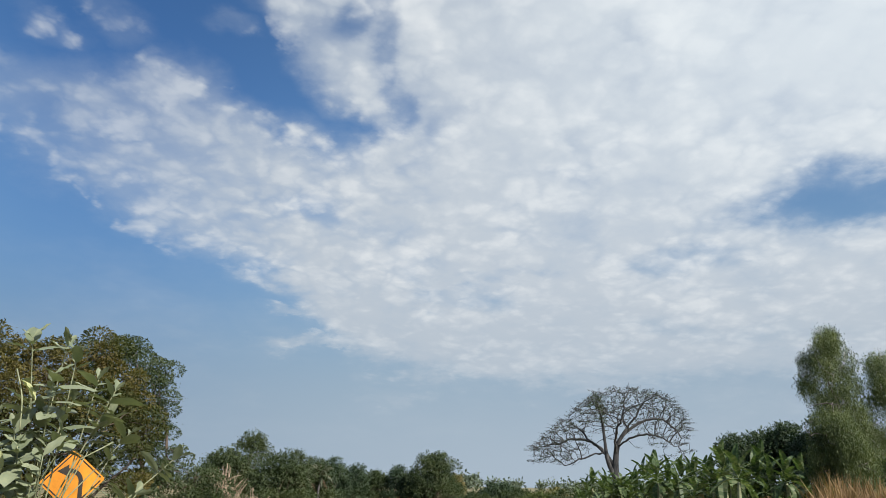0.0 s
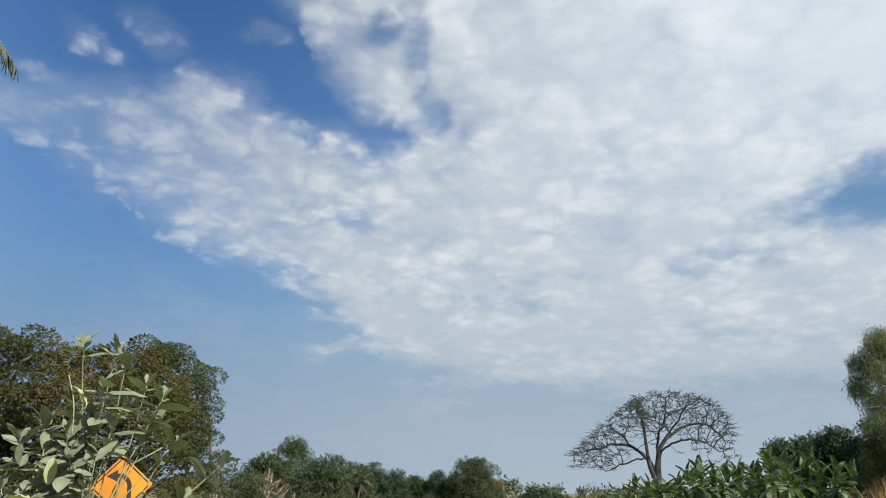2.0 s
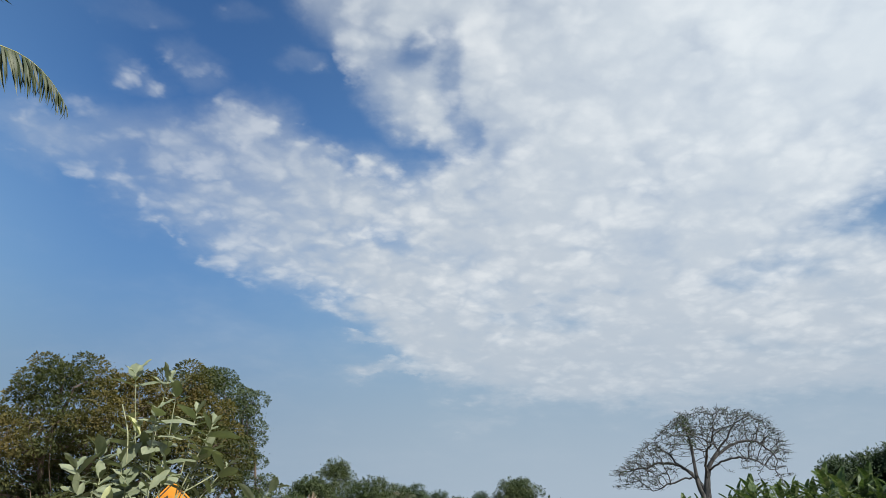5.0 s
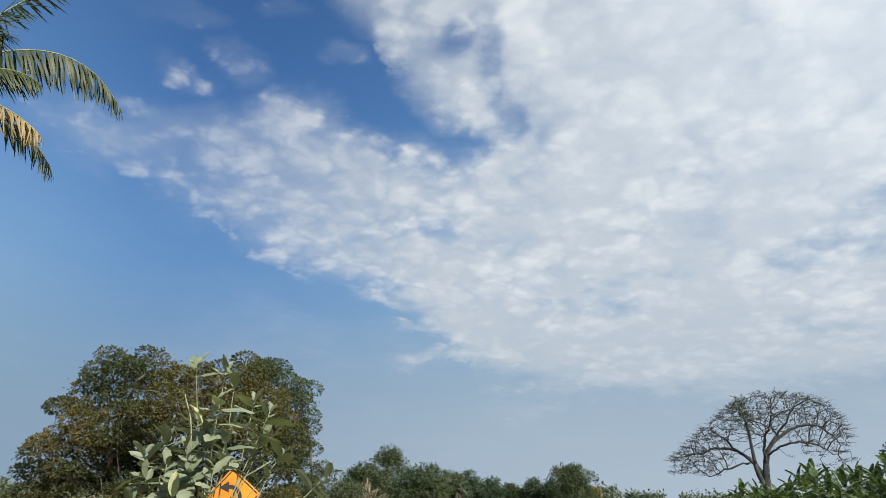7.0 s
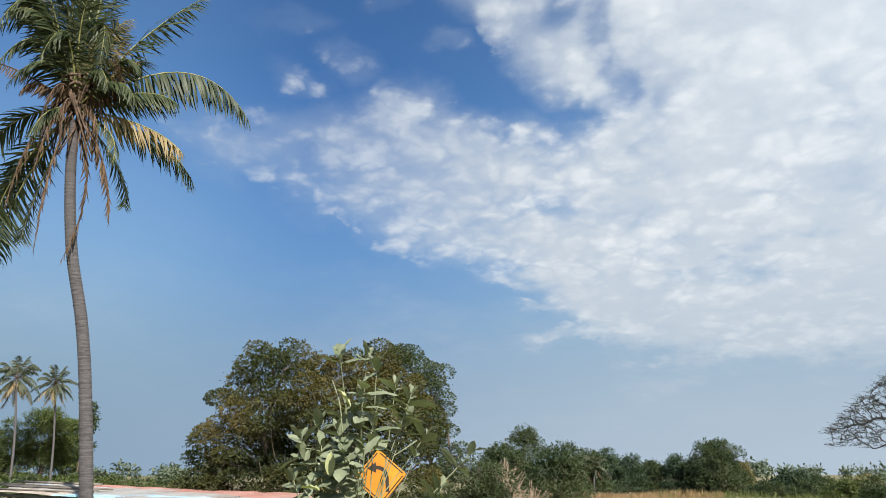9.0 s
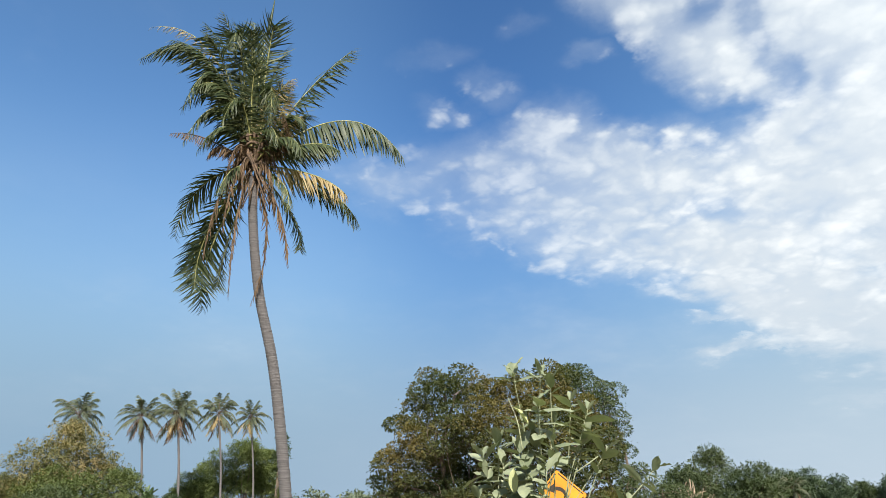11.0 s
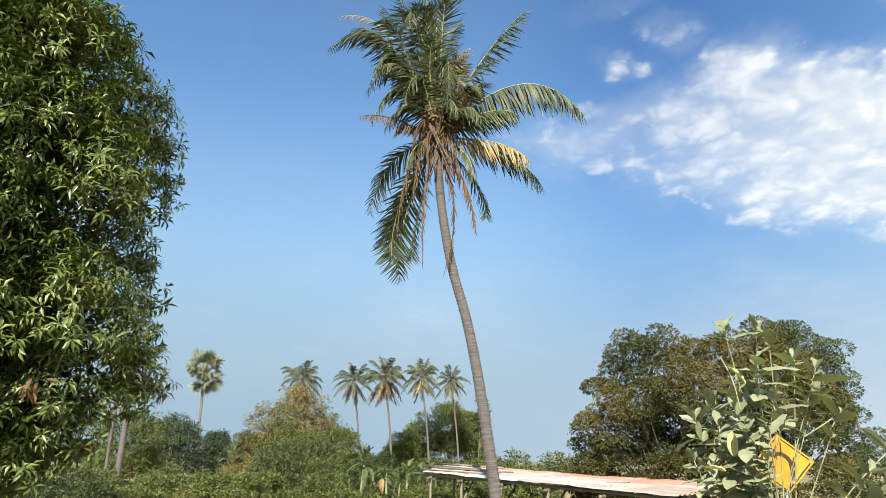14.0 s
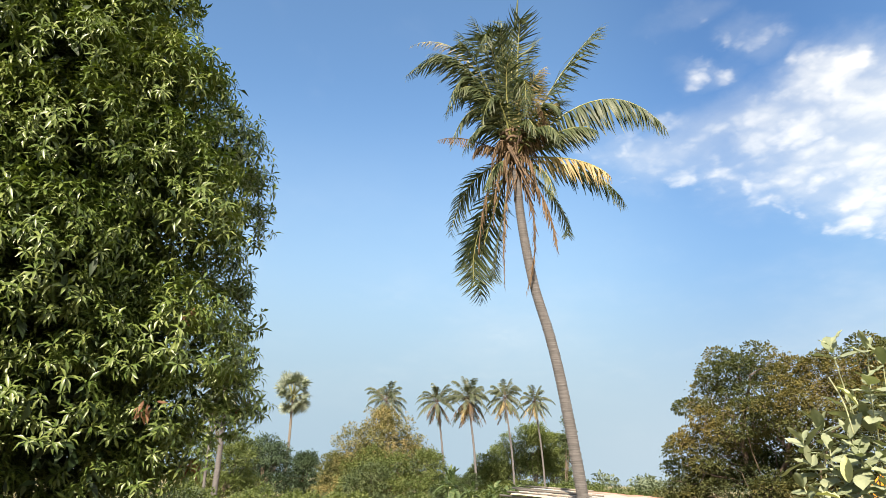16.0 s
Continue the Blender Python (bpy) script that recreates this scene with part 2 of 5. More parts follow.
def rough_material(name, dark, light, scale=8.0, rough=0.85, bump=0.3, stretch=(1, 1, 1), third=None, metal=0.0, relief=4.0):
    """Bark, soil, boards, weathered sheet: two scales of tone and a fine relief."""
    m, nt, bsdf = material(name, rough, metal)
    tex = nt.nodes.new("ShaderNodeTexCoord")
    mp = nt.nodes.new("ShaderNodeMapping")
    link(nt, tex.outputs["Object"], mp.inputs[0])
    mp.inputs["Scale"].default_value = stretch
    info = nt.nodes.new("ShaderNodeObjectInfo")
    moved = vec_node(nt, "ADD", mp.outputs[0], vec_node(nt, "SCALE", info.outputs["Location"], None, 0.37))
    big = noise_node(nt, moved, scale, 5.0, 0.6)[0]
    small = noise_node(nt, moved, scale * relief, 4.0, 0.65)[0]
    col = mix_node(nt, step_node(nt, big, 0.32, 0.68), dark, light)
    if third:
        col = mix_node(nt, step_node(nt, noise_node(nt, moved, scale * 0.4, 4.0, 0.6)[0], 0.5, 0.66, 0.0, 0.8), col, third)
    col = mix_node(nt, step_node(nt, small, 0.4, 0.75, 0.0, 0.4), col, tuple(0.45 * c for c in dark))
    link(nt, col, bsdf.inputs["Base Color"])
    b = nt.nodes.new("ShaderNodeBump")
    b.inputs["Strength"].default_value = bump
    b.inputs["Distance"].default_value = 0.03
    link(nt, small, b.inputs["Height"])
    link(nt, b.outputs[0], bsdf.inputs["Normal"])
    return m


MANGO = leaf_material("mango_leaf", [(0.020, 0.040, 0.012), (0.052, 0.084, 0.020), (0.094, 0.128, 0.036), (0.165, 0.19, 0.066)], 0.38, 0.2, 0.9, 0.45)
# darker copy of the mango leaf, with the crown's inner shade in its colour
MANGO_SHADE = leaf_material("shaded_mango_leaf", [(0.010, 0.021, 0.009), (0.022, 0.038, 0.013)], 0.5, 0.1, 0.9, 0.3)
MANGO_DRY = leaf_material("dried_mango_leaf", [(0.10, 0.045, 0.028), (0.18, 0.095, 0.06)], 0.7, 0.25, 2.0)
TAMARIND = leaf_material("dusty_olive_leaf", [(0.034, 0.046, 0.024), (0.066, 0.074, 0.030), (0.108, 0.092, 0.035), (0.152, 0.104, 0.042)], 0.75, 0.35, 0.5, 0.15, 0.14)
OLIVE = leaf_material("dull_green_leaf", [(0.026, 0.042, 0.020), (0.050, 0.070, 0.032), (0.088, 0.102, 0.048)], 0.6, 0.3, 0.4, 0.3, 0.3)
BROWNING = leaf_material("browning_leaf", [(0.055, 0.07, 0.027), (0.105, 0.11, 0.045), (0.185, 0.15, 0.072), (0.26, 0.20, 0.11)], 0.7, 0.3, 0.25, 0.3, 0.3)
THICKET_LEAF = leaf_material("thicket_leaf", [(0.05, 0.072, 0.026), (0.10, 0.128, 0.045), (0.17, 0.185, 0.075)], 0.6, 0.35, 0.3, 0.3, 0.4)
BRIGHT = leaf_material("fresh_green_leaf", [(0.034, 0.052, 0.016), (0.070, 0.094, 0.028), (0.125, 0.142, 0.048)], 0.55, 0.3, 0.5, 0.35, 0.35)
DARK = leaf_material("deep_green_leaf", [(0.018, 0.035, 0.020), (0.036, 0.06, 0.031), (0.062, 0.086, 0.040)], 0.6, 0.2, 0.3, 0.4, 0.4)
# lifted to a pale grey-green: the haze of distance is painted in
FAR = leaf_material("hazed_far_leaf", [(0.06, 0.085, 0.06), (0.09, 0.115, 0.08), (0.12, 0.14, 0.10)], 0.8, 0.2, 0.1)
GUM = leaf_material("drooping_gum_leaf", [(0.042, 0.064, 0.034), (0.09, 0.115, 0.05), (0.16, 0.18, 0.08)], 0.5, 0.3, 0.5, 0.3, 0.3)
COCO = leaf_material("coconut_leaflet", [(0.012, 0.022, 0.011), (0.032, 0.047, 0.020), (0.092, 0.104, 0.048)], 0.5, 0.22, 0.6, 0.3, 0.75)
COCO_DULL = leaf_material("dull_coconut_leaflet", [(0.034, 0.048, 0.032), (0.072, 0.088, 0.055), (0.15, 0.16, 0.105)], 0.45, 0.3, 0.6, 0.4)
COCO_YELLOW = leaf_material("yellow_leaflet", [(0.17, 0.125, 0.06), (0.27, 0.205, 0.105), (0.38, 0.30, 0.175)], 0.6, 0.3, 0.8)
COCO_DRY = leaf_material("dead_leaflet", [(0.045, 0.03, 0.021), (0.105, 0.07, 0.046), (0.215, 0.148, 0.10)], 0.85, 0.2, 1.6, 0.15)
FAN = leaf_material("fan_leaf", [(0.07, 0.09, 0.073), (0.13, 0.155, 0.127), (0.23, 0.255, 0.215)], 0.5, 0.2, 0.5, 0.4)
BANANA = leaf_material("banana_leaf", [(0.026, 0.05, 0.021), (0.062, 0.095, 0.040), (0.19, 0.21, 0.115)], 0.5, 0.3, 0.4, 0.25)
BANANA_DRY = leaf_material("dried_banana_leaf", [(0.18, 0.12, 0.05), (0.30, 0.22, 0.11)], 0.8, 0.3, 0.6)
MILKWEED = leaf_material("felted_grey_green_leaf", [(0.045, 0.062, 0.034), (0.12, 0.145, 0.09), (0.29, 0.315, 0.225)], 0.5, 0.18, 5.0, 0.4, 0.75)
MILKWEED_OLD = leaf_material("yellowed_felted_leaf", [(0.26, 0.29, 0.15), (0.38, 0.39, 0.22)], 0.6, 0.2, 3.0, 0.25)
GRASS = leaf_material("dry_grass", [(0.14, 0.09, 0.048), (0.24, 0.155, 0.085), (0.34, 0.235, 0.13)], 0.8, 0.25, 0.2)
GREEN_GRASS = leaf_material("green_grass", [(0.05, 0.075, 0.02), (0.10, 0.12, 0.035), (0.17, 0.16, 0.06)], 0.7, 0.3, 0.15)
BARK = rough_material("grey_brown_bark", (0.07, 0.05, 0.035), (0.17, 0.13, 0.10), 6.0, 0.9, 0.6, (1, 1, 0.25))
BARK_DARK = rough_material("dark_grey_bark", (0.032, 0.031, 0.033), (0.075, 0.072, 0.074), 1.2, 0.9, 0.6, (1, 1, 0.3))
BARK_PALE = rough_material("pale_grey_bark", (0.10, 0.085, 0.075), (0.20, 0.175, 0.155), 1.2, 0.9, 0.6, (1, 1, 0.3))
PALM_BARK = rough_material("ringed_palm_bark", (0.066, 0.060, 0.063), (0.132, 0.121, 0.126), 3.0, 0.9, 0.7, (1, 1, 20.0))
STALK = rough_material("pale_green_stalk", (0.14, 0.155, 0.08), (0.27, 0.28, 0.17), 12.0, 0.6, 0.15)
DEADWOOD = rough_material("dead_twig", (0.24, 0.17, 0.12), (0.42, 0.33, 0.25), 5.0, 0.9, 0.3)
FIBRE = rough_material("palm_fibre", (0.06, 0.04, 0.03), (0.17, 0.11, 0.07), 9.0, 0.95, 0.8)
RACHIS = rough_material("palm_rachis", (0.13, 0.14, 0.04), (0.26, 0.24, 0.09), 5.0, 0.55, 0.2)

# ---- building helpers ----
rng = np.random.default_rng(7)


def np_mesh(name, verts, faces, smooth=True):
    """A mesh from arrays: verts (n, 3), faces (m, 3 or 4)."""
    verts, faces = np.asarray(verts, np.float32), np.asarray(faces, np.int32)
    me = bpy.data.meshes.new(name)
    k = faces.shape[1]
    me.vertices.add(len(verts))
    me.loops.add(faces.size)
    me.polygons.add(len(faces))
    me.vertices.foreach_set("co", verts.ravel())
    me.loops.foreach_set("vertex_index", faces.ravel())
    me.polygons.foreach_set("loop_start", np.arange(0, faces.size, k, dtype=np.int32))
    me.polygons.foreach_set("use_smooth", np.full(len(faces), smooth))
    me.update(calc_edges=True)
    return me


def thing(name, label, category, where=(0, 0, 0), group="", kind=""):
    ob = new(name)
    ob.empty_display_size = 0.3
    ob.location = where
    return tagged(ob, label, category, group, kind)


def add_part(name, me, mat, parent, label=""):
    if mat and not me.materials:
        me.materials.append(mat)
    ob = new(name, me)
    ob.parent = parent
    return tagged(ob, label)


def part(name, bm, mat, parent, label=""):
    me = bpy.data.meshes.new(name)
    bm.to_mesh(me)
    bm.free()
    return add_part(name, me, mat, parent, label)


def unit(v):
    v = np.asarray(v, float)
    return v / np.maximum(np.linalg.norm(v, axis=-1, keepdims=True), 1e-9)


def bases(along, normal):
    """Rotations (n, 3, 3) whose columns are side, along, normal."""
    y = unit(along)
    x = unit(np.cross(y, normal))
    return np.stack([x, y, np.cross(x, y)], -1)


def scatter(tv, tf, rot, pos, size):
    """A template placed many times: its verts and faces joined."""
    n, k = len(pos), len(tv)
    v = np.einsum("nij,kj->nki", rot, tv) * np.asarray(size).reshape(n, 1, -1) + np.asarray(pos)[:, None, :]
    f = tf[None] + (np.arange(n) * k)[:, None, None]
    return v.reshape(-1, 3), f.reshape(-1, tf.shape[1])


def join(pieces):
    vs, fs, at = [], [], 0
    for v, f in pieces:
        vs.append(v)
        fs.append(np.asarray(f) + at)
        at += len(v)
    return np.concatenate(vs), np.concatenate(fs)


def tube(points, radii, sides=7, wobble=0.0):
    p = np.asarray(points, float)
    n = len(p)
    r = np.broadcast_to(np.asarray(radii, float), (n,))
    t = unit(np.gradient(p, axis=0))
    ref = np.array([0.3, 1.0, 0.1]) if abs(t[0][2]) > 0.8 else np.array([0, 0, 1.0])
    a = unit(np.cross(t, ref))
    b = np.cross(t, a)
    ang = np.linspace(0, 2 * math.pi, sides, endpoint=False)
    ring = a[:, None] * np.cos(ang)[None, :, None] + b[:, None] * np.sin(ang)[None, :, None]
    rr = r[:, None] * (1 + wobble * rng.normal(size=(n, sides)))
    v = (p[:, None] + ring * rr[..., None]).reshape(-1, 3)
    i, j = np.meshgrid(np.arange(n - 1), np.arange(sides), indexing="ij")
    k = (j + 1) % sides
    f = np.stack([i * sides + j, i * sides + k, (i + 1) * sides + k, (i + 1) * sides + j], -1).reshape(-1, 4)
    v = np.concatenate([v, p[:1], p[-1:]])
    s = np.arange(sides)
    cap0 = np.stack([(s + 1) % sides, s, np.full(sides, n * sides), np.full(sides, n * sides)], -1)
    cap1 = np.stack([(n - 1) * sides + s, (n - 1) * sides + (s + 1) % sides, np.full(sides, n * sides + 1), np.full(sides, n * sides + 1)], -1)
    # caps as slim quads with their point doubled
    v = np.concatenate([v, p[:1] + t[0] * -1e-4, p[-1:] + t[-1] * 1e-4])
    cap0[:, 3] = n * sides + 2
    cap1[:, 3] = n * sides + 3
    return v, np.concatenate([f, cap0, cap1])


def curve(points, n=10):
    """A smooth line through a few points."""
    p = np.asarray(points, float)
    if len(p) == 2:
        return np.linspace(p[0], p[1], n)
    p = np.vstack([2 * p[0] - p[1], p, 2 * p[-1] - p[-2]])
    out = []
    for i in range(1, len(p) - 2):
        for s in np.linspace(0, 1, n, endpoint=False):
            a, b, c, d = p[i - 1:i + 3]
            out.append(0.5 * (2 * b + (c - a) * s + (2 * a - 5 * b + 4 * c - d) * s ** 2 + (3 * b - a - 3 * c + d) * s ** 3))
    out.append(p[-2])
    return np.array(out)


# leaf shapes, one long along y
SMALL_V = np.array([(0, 0, 0), (0.24, 0.5, 0.07), (0, 1, -0.04), (-0.24, 0.5, 0.07)], float)
SMALL_F = np.array([(0, 1, 2), (0, 2, 3)])
LONG_V = np.array([(0, 0, 0), (0.10, 0.25, 0.04), (0, 0.28, 0), (-0.10, 0.25, 0.04), (0.12, 0.6, 0.0), (0, 0.62, -0.05),
                   (-0.12, 0.6, 0.0), (0, 1.0, -0.22)], float)
LONG_F = np.array([(0, 1, 2), (0, 2, 3), (1, 4, 5), (1, 5, 2), (2, 5, 6), (2, 6, 3), (4, 7, 5), (5, 7, 6)])
MID_V = np.array([(0, 0, 0), (0.145, 0.52, 0.035), (0, 0.55, -0.03), (-0.145, 0.52, 0.035), (0, 1.0, -0.24)], float)
MID_F = np.array([(0, 1, 2), (0, 2, 3), (1, 4, 2), (2, 4, 3)])
STRIP_V = np.array([(-0.045, 0, 0), (0.045, 0, 0), (0.04, 0.4, 0.02), (-0.04, 0.4, 0.02), (0.025, 0.75, -0.06), (-0.025, 0.75, -0.06), (0, 1.0, -0.16)], float)
STRIP_F = np.array([(0, 1, 2), (0, 2, 3), (3, 2, 4), (3, 4, 5), (5, 4, 6)])


def random_dirs(n):
    return unit(rng.normal(size=(n, 3)))


def crown(lobes, clumps, per, size, spread, droop=0.3, shape=(SMALL_V, SMALL_F), depth=0.5, flat=0.8):
    """Leaves in clumps over the shells of round lobes (x, y, z, r): verts and faces."""
    lobes = np.asarray(lobes, float)
    w = lobes[:, 3] ** 2
    pick = rng.choice(len(lobes), clumps, p=w / w.sum())
    d = random_dirs(clumps)
    d[:, 2] = np.where(d[:, 2] < -0.55, -d[:, 2], d[:, 2])
    r = lobes[pick, 3] * (1 - depth * rng.random(clumps) ** 1.8) * (1 + 0.12 * np.clip(rng.normal(size=clumps), -1.5, 1.2))
    c = lobes[pick, :3] + d * r[:, None] * np.array([1, 1, flat])
    at = np.repeat(c, per, 0) + rng.normal(size=(clumps * per, 3)) * spread
    out = np.repeat(d, per, 0)
    along = unit(out + 0.9 * random_dirs(len(at)) - np.array([0, 0, droop]))
    nor = unit(0.6 * out + np.array([0, 0, 0.7]) + 0.5 * random_dirs(len(at)))
    s = size * (0.6 + 0.8 * rng.random(len(at)))
    return scatter(*shape, bases(along, nor), at, s)


def colonise(root, attract, step, reach, kill, rounds=90, up=0.0, parents=None):
    """A branching skeleton that grows from root (a line of points) towards scattered points: nodes, parents."""
    nodes = [np.asarray(q, float) for q in root]
    par = list(parents) if parents is not None else [-1] + list(range(len(root) - 1))
    att = np.asarray(attract, float)
    for _ in range(rounds):
        if not len(att):
            break
        P = np.array(nodes)
        dist = np.linalg.norm(att[:, None] - P[None], axis=2)
        near = dist.argmin(1)
        dm = dist.min(1)
        ok = dm < reach
        if not ok.any():
            reach *= 1.5
            continue
        grown = 0
        for i in np.unique(near[ok]):
            pull = unit(att[ok & (near == i)] - P[i]).mean(0) + np.array([0, 0, up]) + rng.normal(size=3) * 0.12
            q = P[i] + unit(pull) * step
            if np.linalg.norm(P - q, axis=1).min() > step * 0.4:
                nodes.append(q)
                par.append(int(i))
                grown += 1
        P = np.array(nodes)
        att = att[np.linalg.norm(att[:, None] - P[None], axis=2).min(1) > kill]
        if not grown:
            break
    return np.array(nodes), np.array(par)


def limb_nodes(lines, step):
    """Main limbs as one skeleton: each line after the first springs from the nearest node of those before it."""
    nodes, par = [], []
    for line in lines:
        p = curve(line, 8)
        run = np.concatenate([[0], np.cumsum(np.linalg.norm(np.diff(p, axis=0), axis=1))])
        q = np.stack([np.interp(np.arange(0, run[-1], step), run, p[:, k]) for k in range(3)], 1)
        at = -1
        if nodes:
            at = int(np.linalg.norm(np.array(nodes) - q[0], axis=1).argmin())
            q = q[1:]
        for v in q:
            nodes.append(v + rng.normal(size=3) * step * 0.16)
            par.append(at)
            at = len(nodes) - 1
    return nodes, par


def skeleton_mesh(nodes, par, tip=0.02, power=2.3, sides=5, base=None):
    n = len(nodes)
    load = np.zeros(n)
    kids = [[] for _ in range(n)]
    for i in range(n - 1, 0, -1):
        kids[par[i]].append(i)
        if load[i] == 0:
            load[i] = 1
        load[par[i]] += load[i]
    r = tip * np.maximum(load, 1) ** (1 / power)
    if base:
        r = np.minimum(r, base)
    pieces = []
    for i in range(n):
        for start in kids[i]:
            if i > 0 and start == max(kids[i], key=lambda q: load[q]):
                continue
            line, rad, at = [nodes[i], nodes[start]], [r[start], r[start]], start
            while kids[at]:
                at = max(kids[at], key=lambda q: load[q])
                line.append(nodes[at])
                rad.append(r[at])
            rad[-1] *= 0.4
            pieces.append(tube(line, rad, sides if rad[0] > 3 * tip else 4))
    return join(pieces), [i for i in range(n) if not kids[i]]


def round_lobes(centre, rx, rz, n, r0, r1, seed, low=-0.6):
    """Round lobes spread over an ellipsoid, so that the outline is uneven."""
    g = np.random.default_rng(seed)
    out = [(*centre, min(rx, rz) * 0.75)]
    for k in range(n):
        d = unit(g.normal(size=3))
        d[2] = max(d[2], low)
        r = g.uniform(r0, r1)
        q = np.array(centre) + d * np.array([rx - r * 0.8, rx - r * 0.8, rz - r * 0.8]) * g.uniform(0.75, 1.05)
        out.append((*q, r))
    return out


def tree(name, label, where, height, spread, mat, seed, clumps=900, per=9, size=0.3, trunk=0.2, crown_from=0.3, lobes=14,
         bark=None, droop=0.3, shape=(SMALL_V, SMALL_F), category="tree", group="", stems=1, flat=0.85, loose=0.35):
    """A broad-leaved tree: tapered trunk, limbs into the lobes, and a crown of separate leaves."""
    global rng
    rng = np.random.default_rng(seed)
    ob = thing(name, label, category, where, group)
    z0 = height * crown_from
    rz = (height - z0) / 2
    rx = spread / 2
    ls = round_lobes((0, 0, z0 + rz), rx, rz, lobes, min(rx, rz) * 0.32, min(rx, rz) * 0.55, seed)
    if crown_from < 0.16:
        for k in range(9):
            a = k * 0.7 + rng.normal() * 0.1
            r = min(rx * 0.42, height * 0.3)
            ls.append((math.cos(a) * (rx - r * 0.7), math.sin(a) * (rx - r * 0.7), r * 0.75, r))
    pieces = []
    for s in range(stems):
        off = rng.normal(size=2) * 0.25 * (stems > 1) * trunk * 4
        top = np.array([off[0] * 2.5 + rng.normal() * 0.1 * rx, off[1] * 2.5 + rng.normal() * 0.1 * rx, z0 + rz * 0.8])
        line = curve([(off[0], off[1], -0.3), (off[0] + rng.normal() * 0.1, off[1] + rng.normal() * 0.1, z0 * 0.6), top], 6)
        pieces.append(tube(line, np.linspace(trunk, trunk * 0.45, len(line)), 8, 0.04))
    add_part("trunk", np_mesh("trunk", *join(pieces)), bark or BARK, ob)
    limbs = []
    for q in ls[1:]:
        fork = np.array([0, 0, z0 * rng.uniform(0.6, 1.3)])
        mid = (fork + np.array(q[:3])) / 2 + rng.normal(size=3) * 0.08 * rx
        line = curve([fork, mid, q[:3]], 5)
        limbs.append(tube(line, np.linspace(trunk * 0.4, trunk * 0.08, len(line)), 5))
    add_part("branchwork", np_mesh("branchwork", *join(limbs)), bark or BARK, ob)
    v, f = crown(ls, clumps, per, size, size * loose * 1.6, droop, shape, flat=flat)
    v[:, 2] = np.maximum(v[:, 2], 0.02)
    add_part("crown", np_mesh("crown", v, f), mat, ob)
    return ob


# ---- ground ----
def ground_height(x, y):
    """Flat fields, with the raised verge on which the camera stands."""
    d = np.hypot(x, y * 0.8)
    bank = 0.85 * (1 - np.clip((d - 3.0) / 6.0, 0, 1) ** 2 * (3 - 2 * np.clip((d - 3.0) / 6.0, 0, 1)))
    wave = 0.06 * np.sin(x * 0.31 + 1.3) * np.cos(y * 0.23) + 0.04 * np.sin(x * 0.9 + y * 0.7)
    return bank + wave * np.clip(60 / np.maximum(d, 1), 0, 1)


def build_ground():
    rings = np.concatenate([np.linspace(0.001, 12, 24), np.geomspace(13, 4200, 60)])
    spokes = 120
    ang = np.linspace(0, 2 * math.pi, spokes, endpoint=False)
    x = (rings[:, None] * np.sin(ang)).ravel() + 2.0
    y = (rings[:, None] * np.cos(ang)).ravel() - 3.0
    v = np.stack([x, y, ground_height(x, y)], 1)
    i, j = np.meshgrid(np.arange(len(rings) - 1), np.arange(spokes), indexing="ij")
    k = (j + 1) % spokes
    f = np.stack([i * spokes + j, (i + 1) * spokes + j, (i + 1) * spokes + k, i * spokes + k], -1).reshape(-1, 4)
    m = rough_material("dry_field_soil", (0.09, 0.085, 0.035), (0.22, 0.17, 0.085), 0.12, 0.95, 0.5, (1, 1, 1), (0.07, 0.09, 0.03), relief=30.0)
    ob = new("ground", np_mesh("ground", v, f))
    ob.data.materials.append(m)
    tagged(ob, "flat dry fields with rough grass and soil", "ground", "", "structure")


build_ground()


def blades(name, label, az0, az1, d0, d1, count, h0, h1, mat, seed, lean=0.35, width=0.5, tuft=1):
    """Tall grass over a stretch of field, as one object."""
    g = np.random.default_rng(seed)
    n = count // tuft
    az, d = np.radians(g.uniform(az0, az1, n)), np.sqrt(g.uniform(d0 ** 2, d1 ** 2, n))
    p = np.stack([-d * np.sin(az), d * np.cos(az), np.zeros(n)], 1)
    hs = g.uniform(h0, h1, n) * (0.7 + 0.3 * np.sin(p[:, 0] * 0.35) * np.cos(p[:, 1] * 0.28))
    p = np.repeat(p, tuft, 0) + np.concatenate([g.normal(size=(n * tuft, 2)) * 0.12, np.zeros((n * tuft, 1))], 1)
    p[:, 2] = ground_height(p[:, 0], p[:, 1]) - 0.03
    along = unit(np.concatenate([g.normal(size=(len(p), 2)) * lean, np.ones((len(p), 1))], 1))
    nor = unit(np.concatenate([g.normal(size=(len(p), 2)), np.zeros((len(p), 1)) + 0.1], 1))
    s = np.repeat(hs, tuft) * g.uniform(0.6, 1.1, len(p))
    size = np.stack([s, s, s], 1)
    tv = STRIP_V * np.array([width, 1, 1])
    ob = new(name, np_mesh(name, *scatter(tv, STRIP_F, bases(along, nor), p, size)))
    ob.data.materials.append(mat)
    return tagged(ob, label, "grass", "", "stuff")


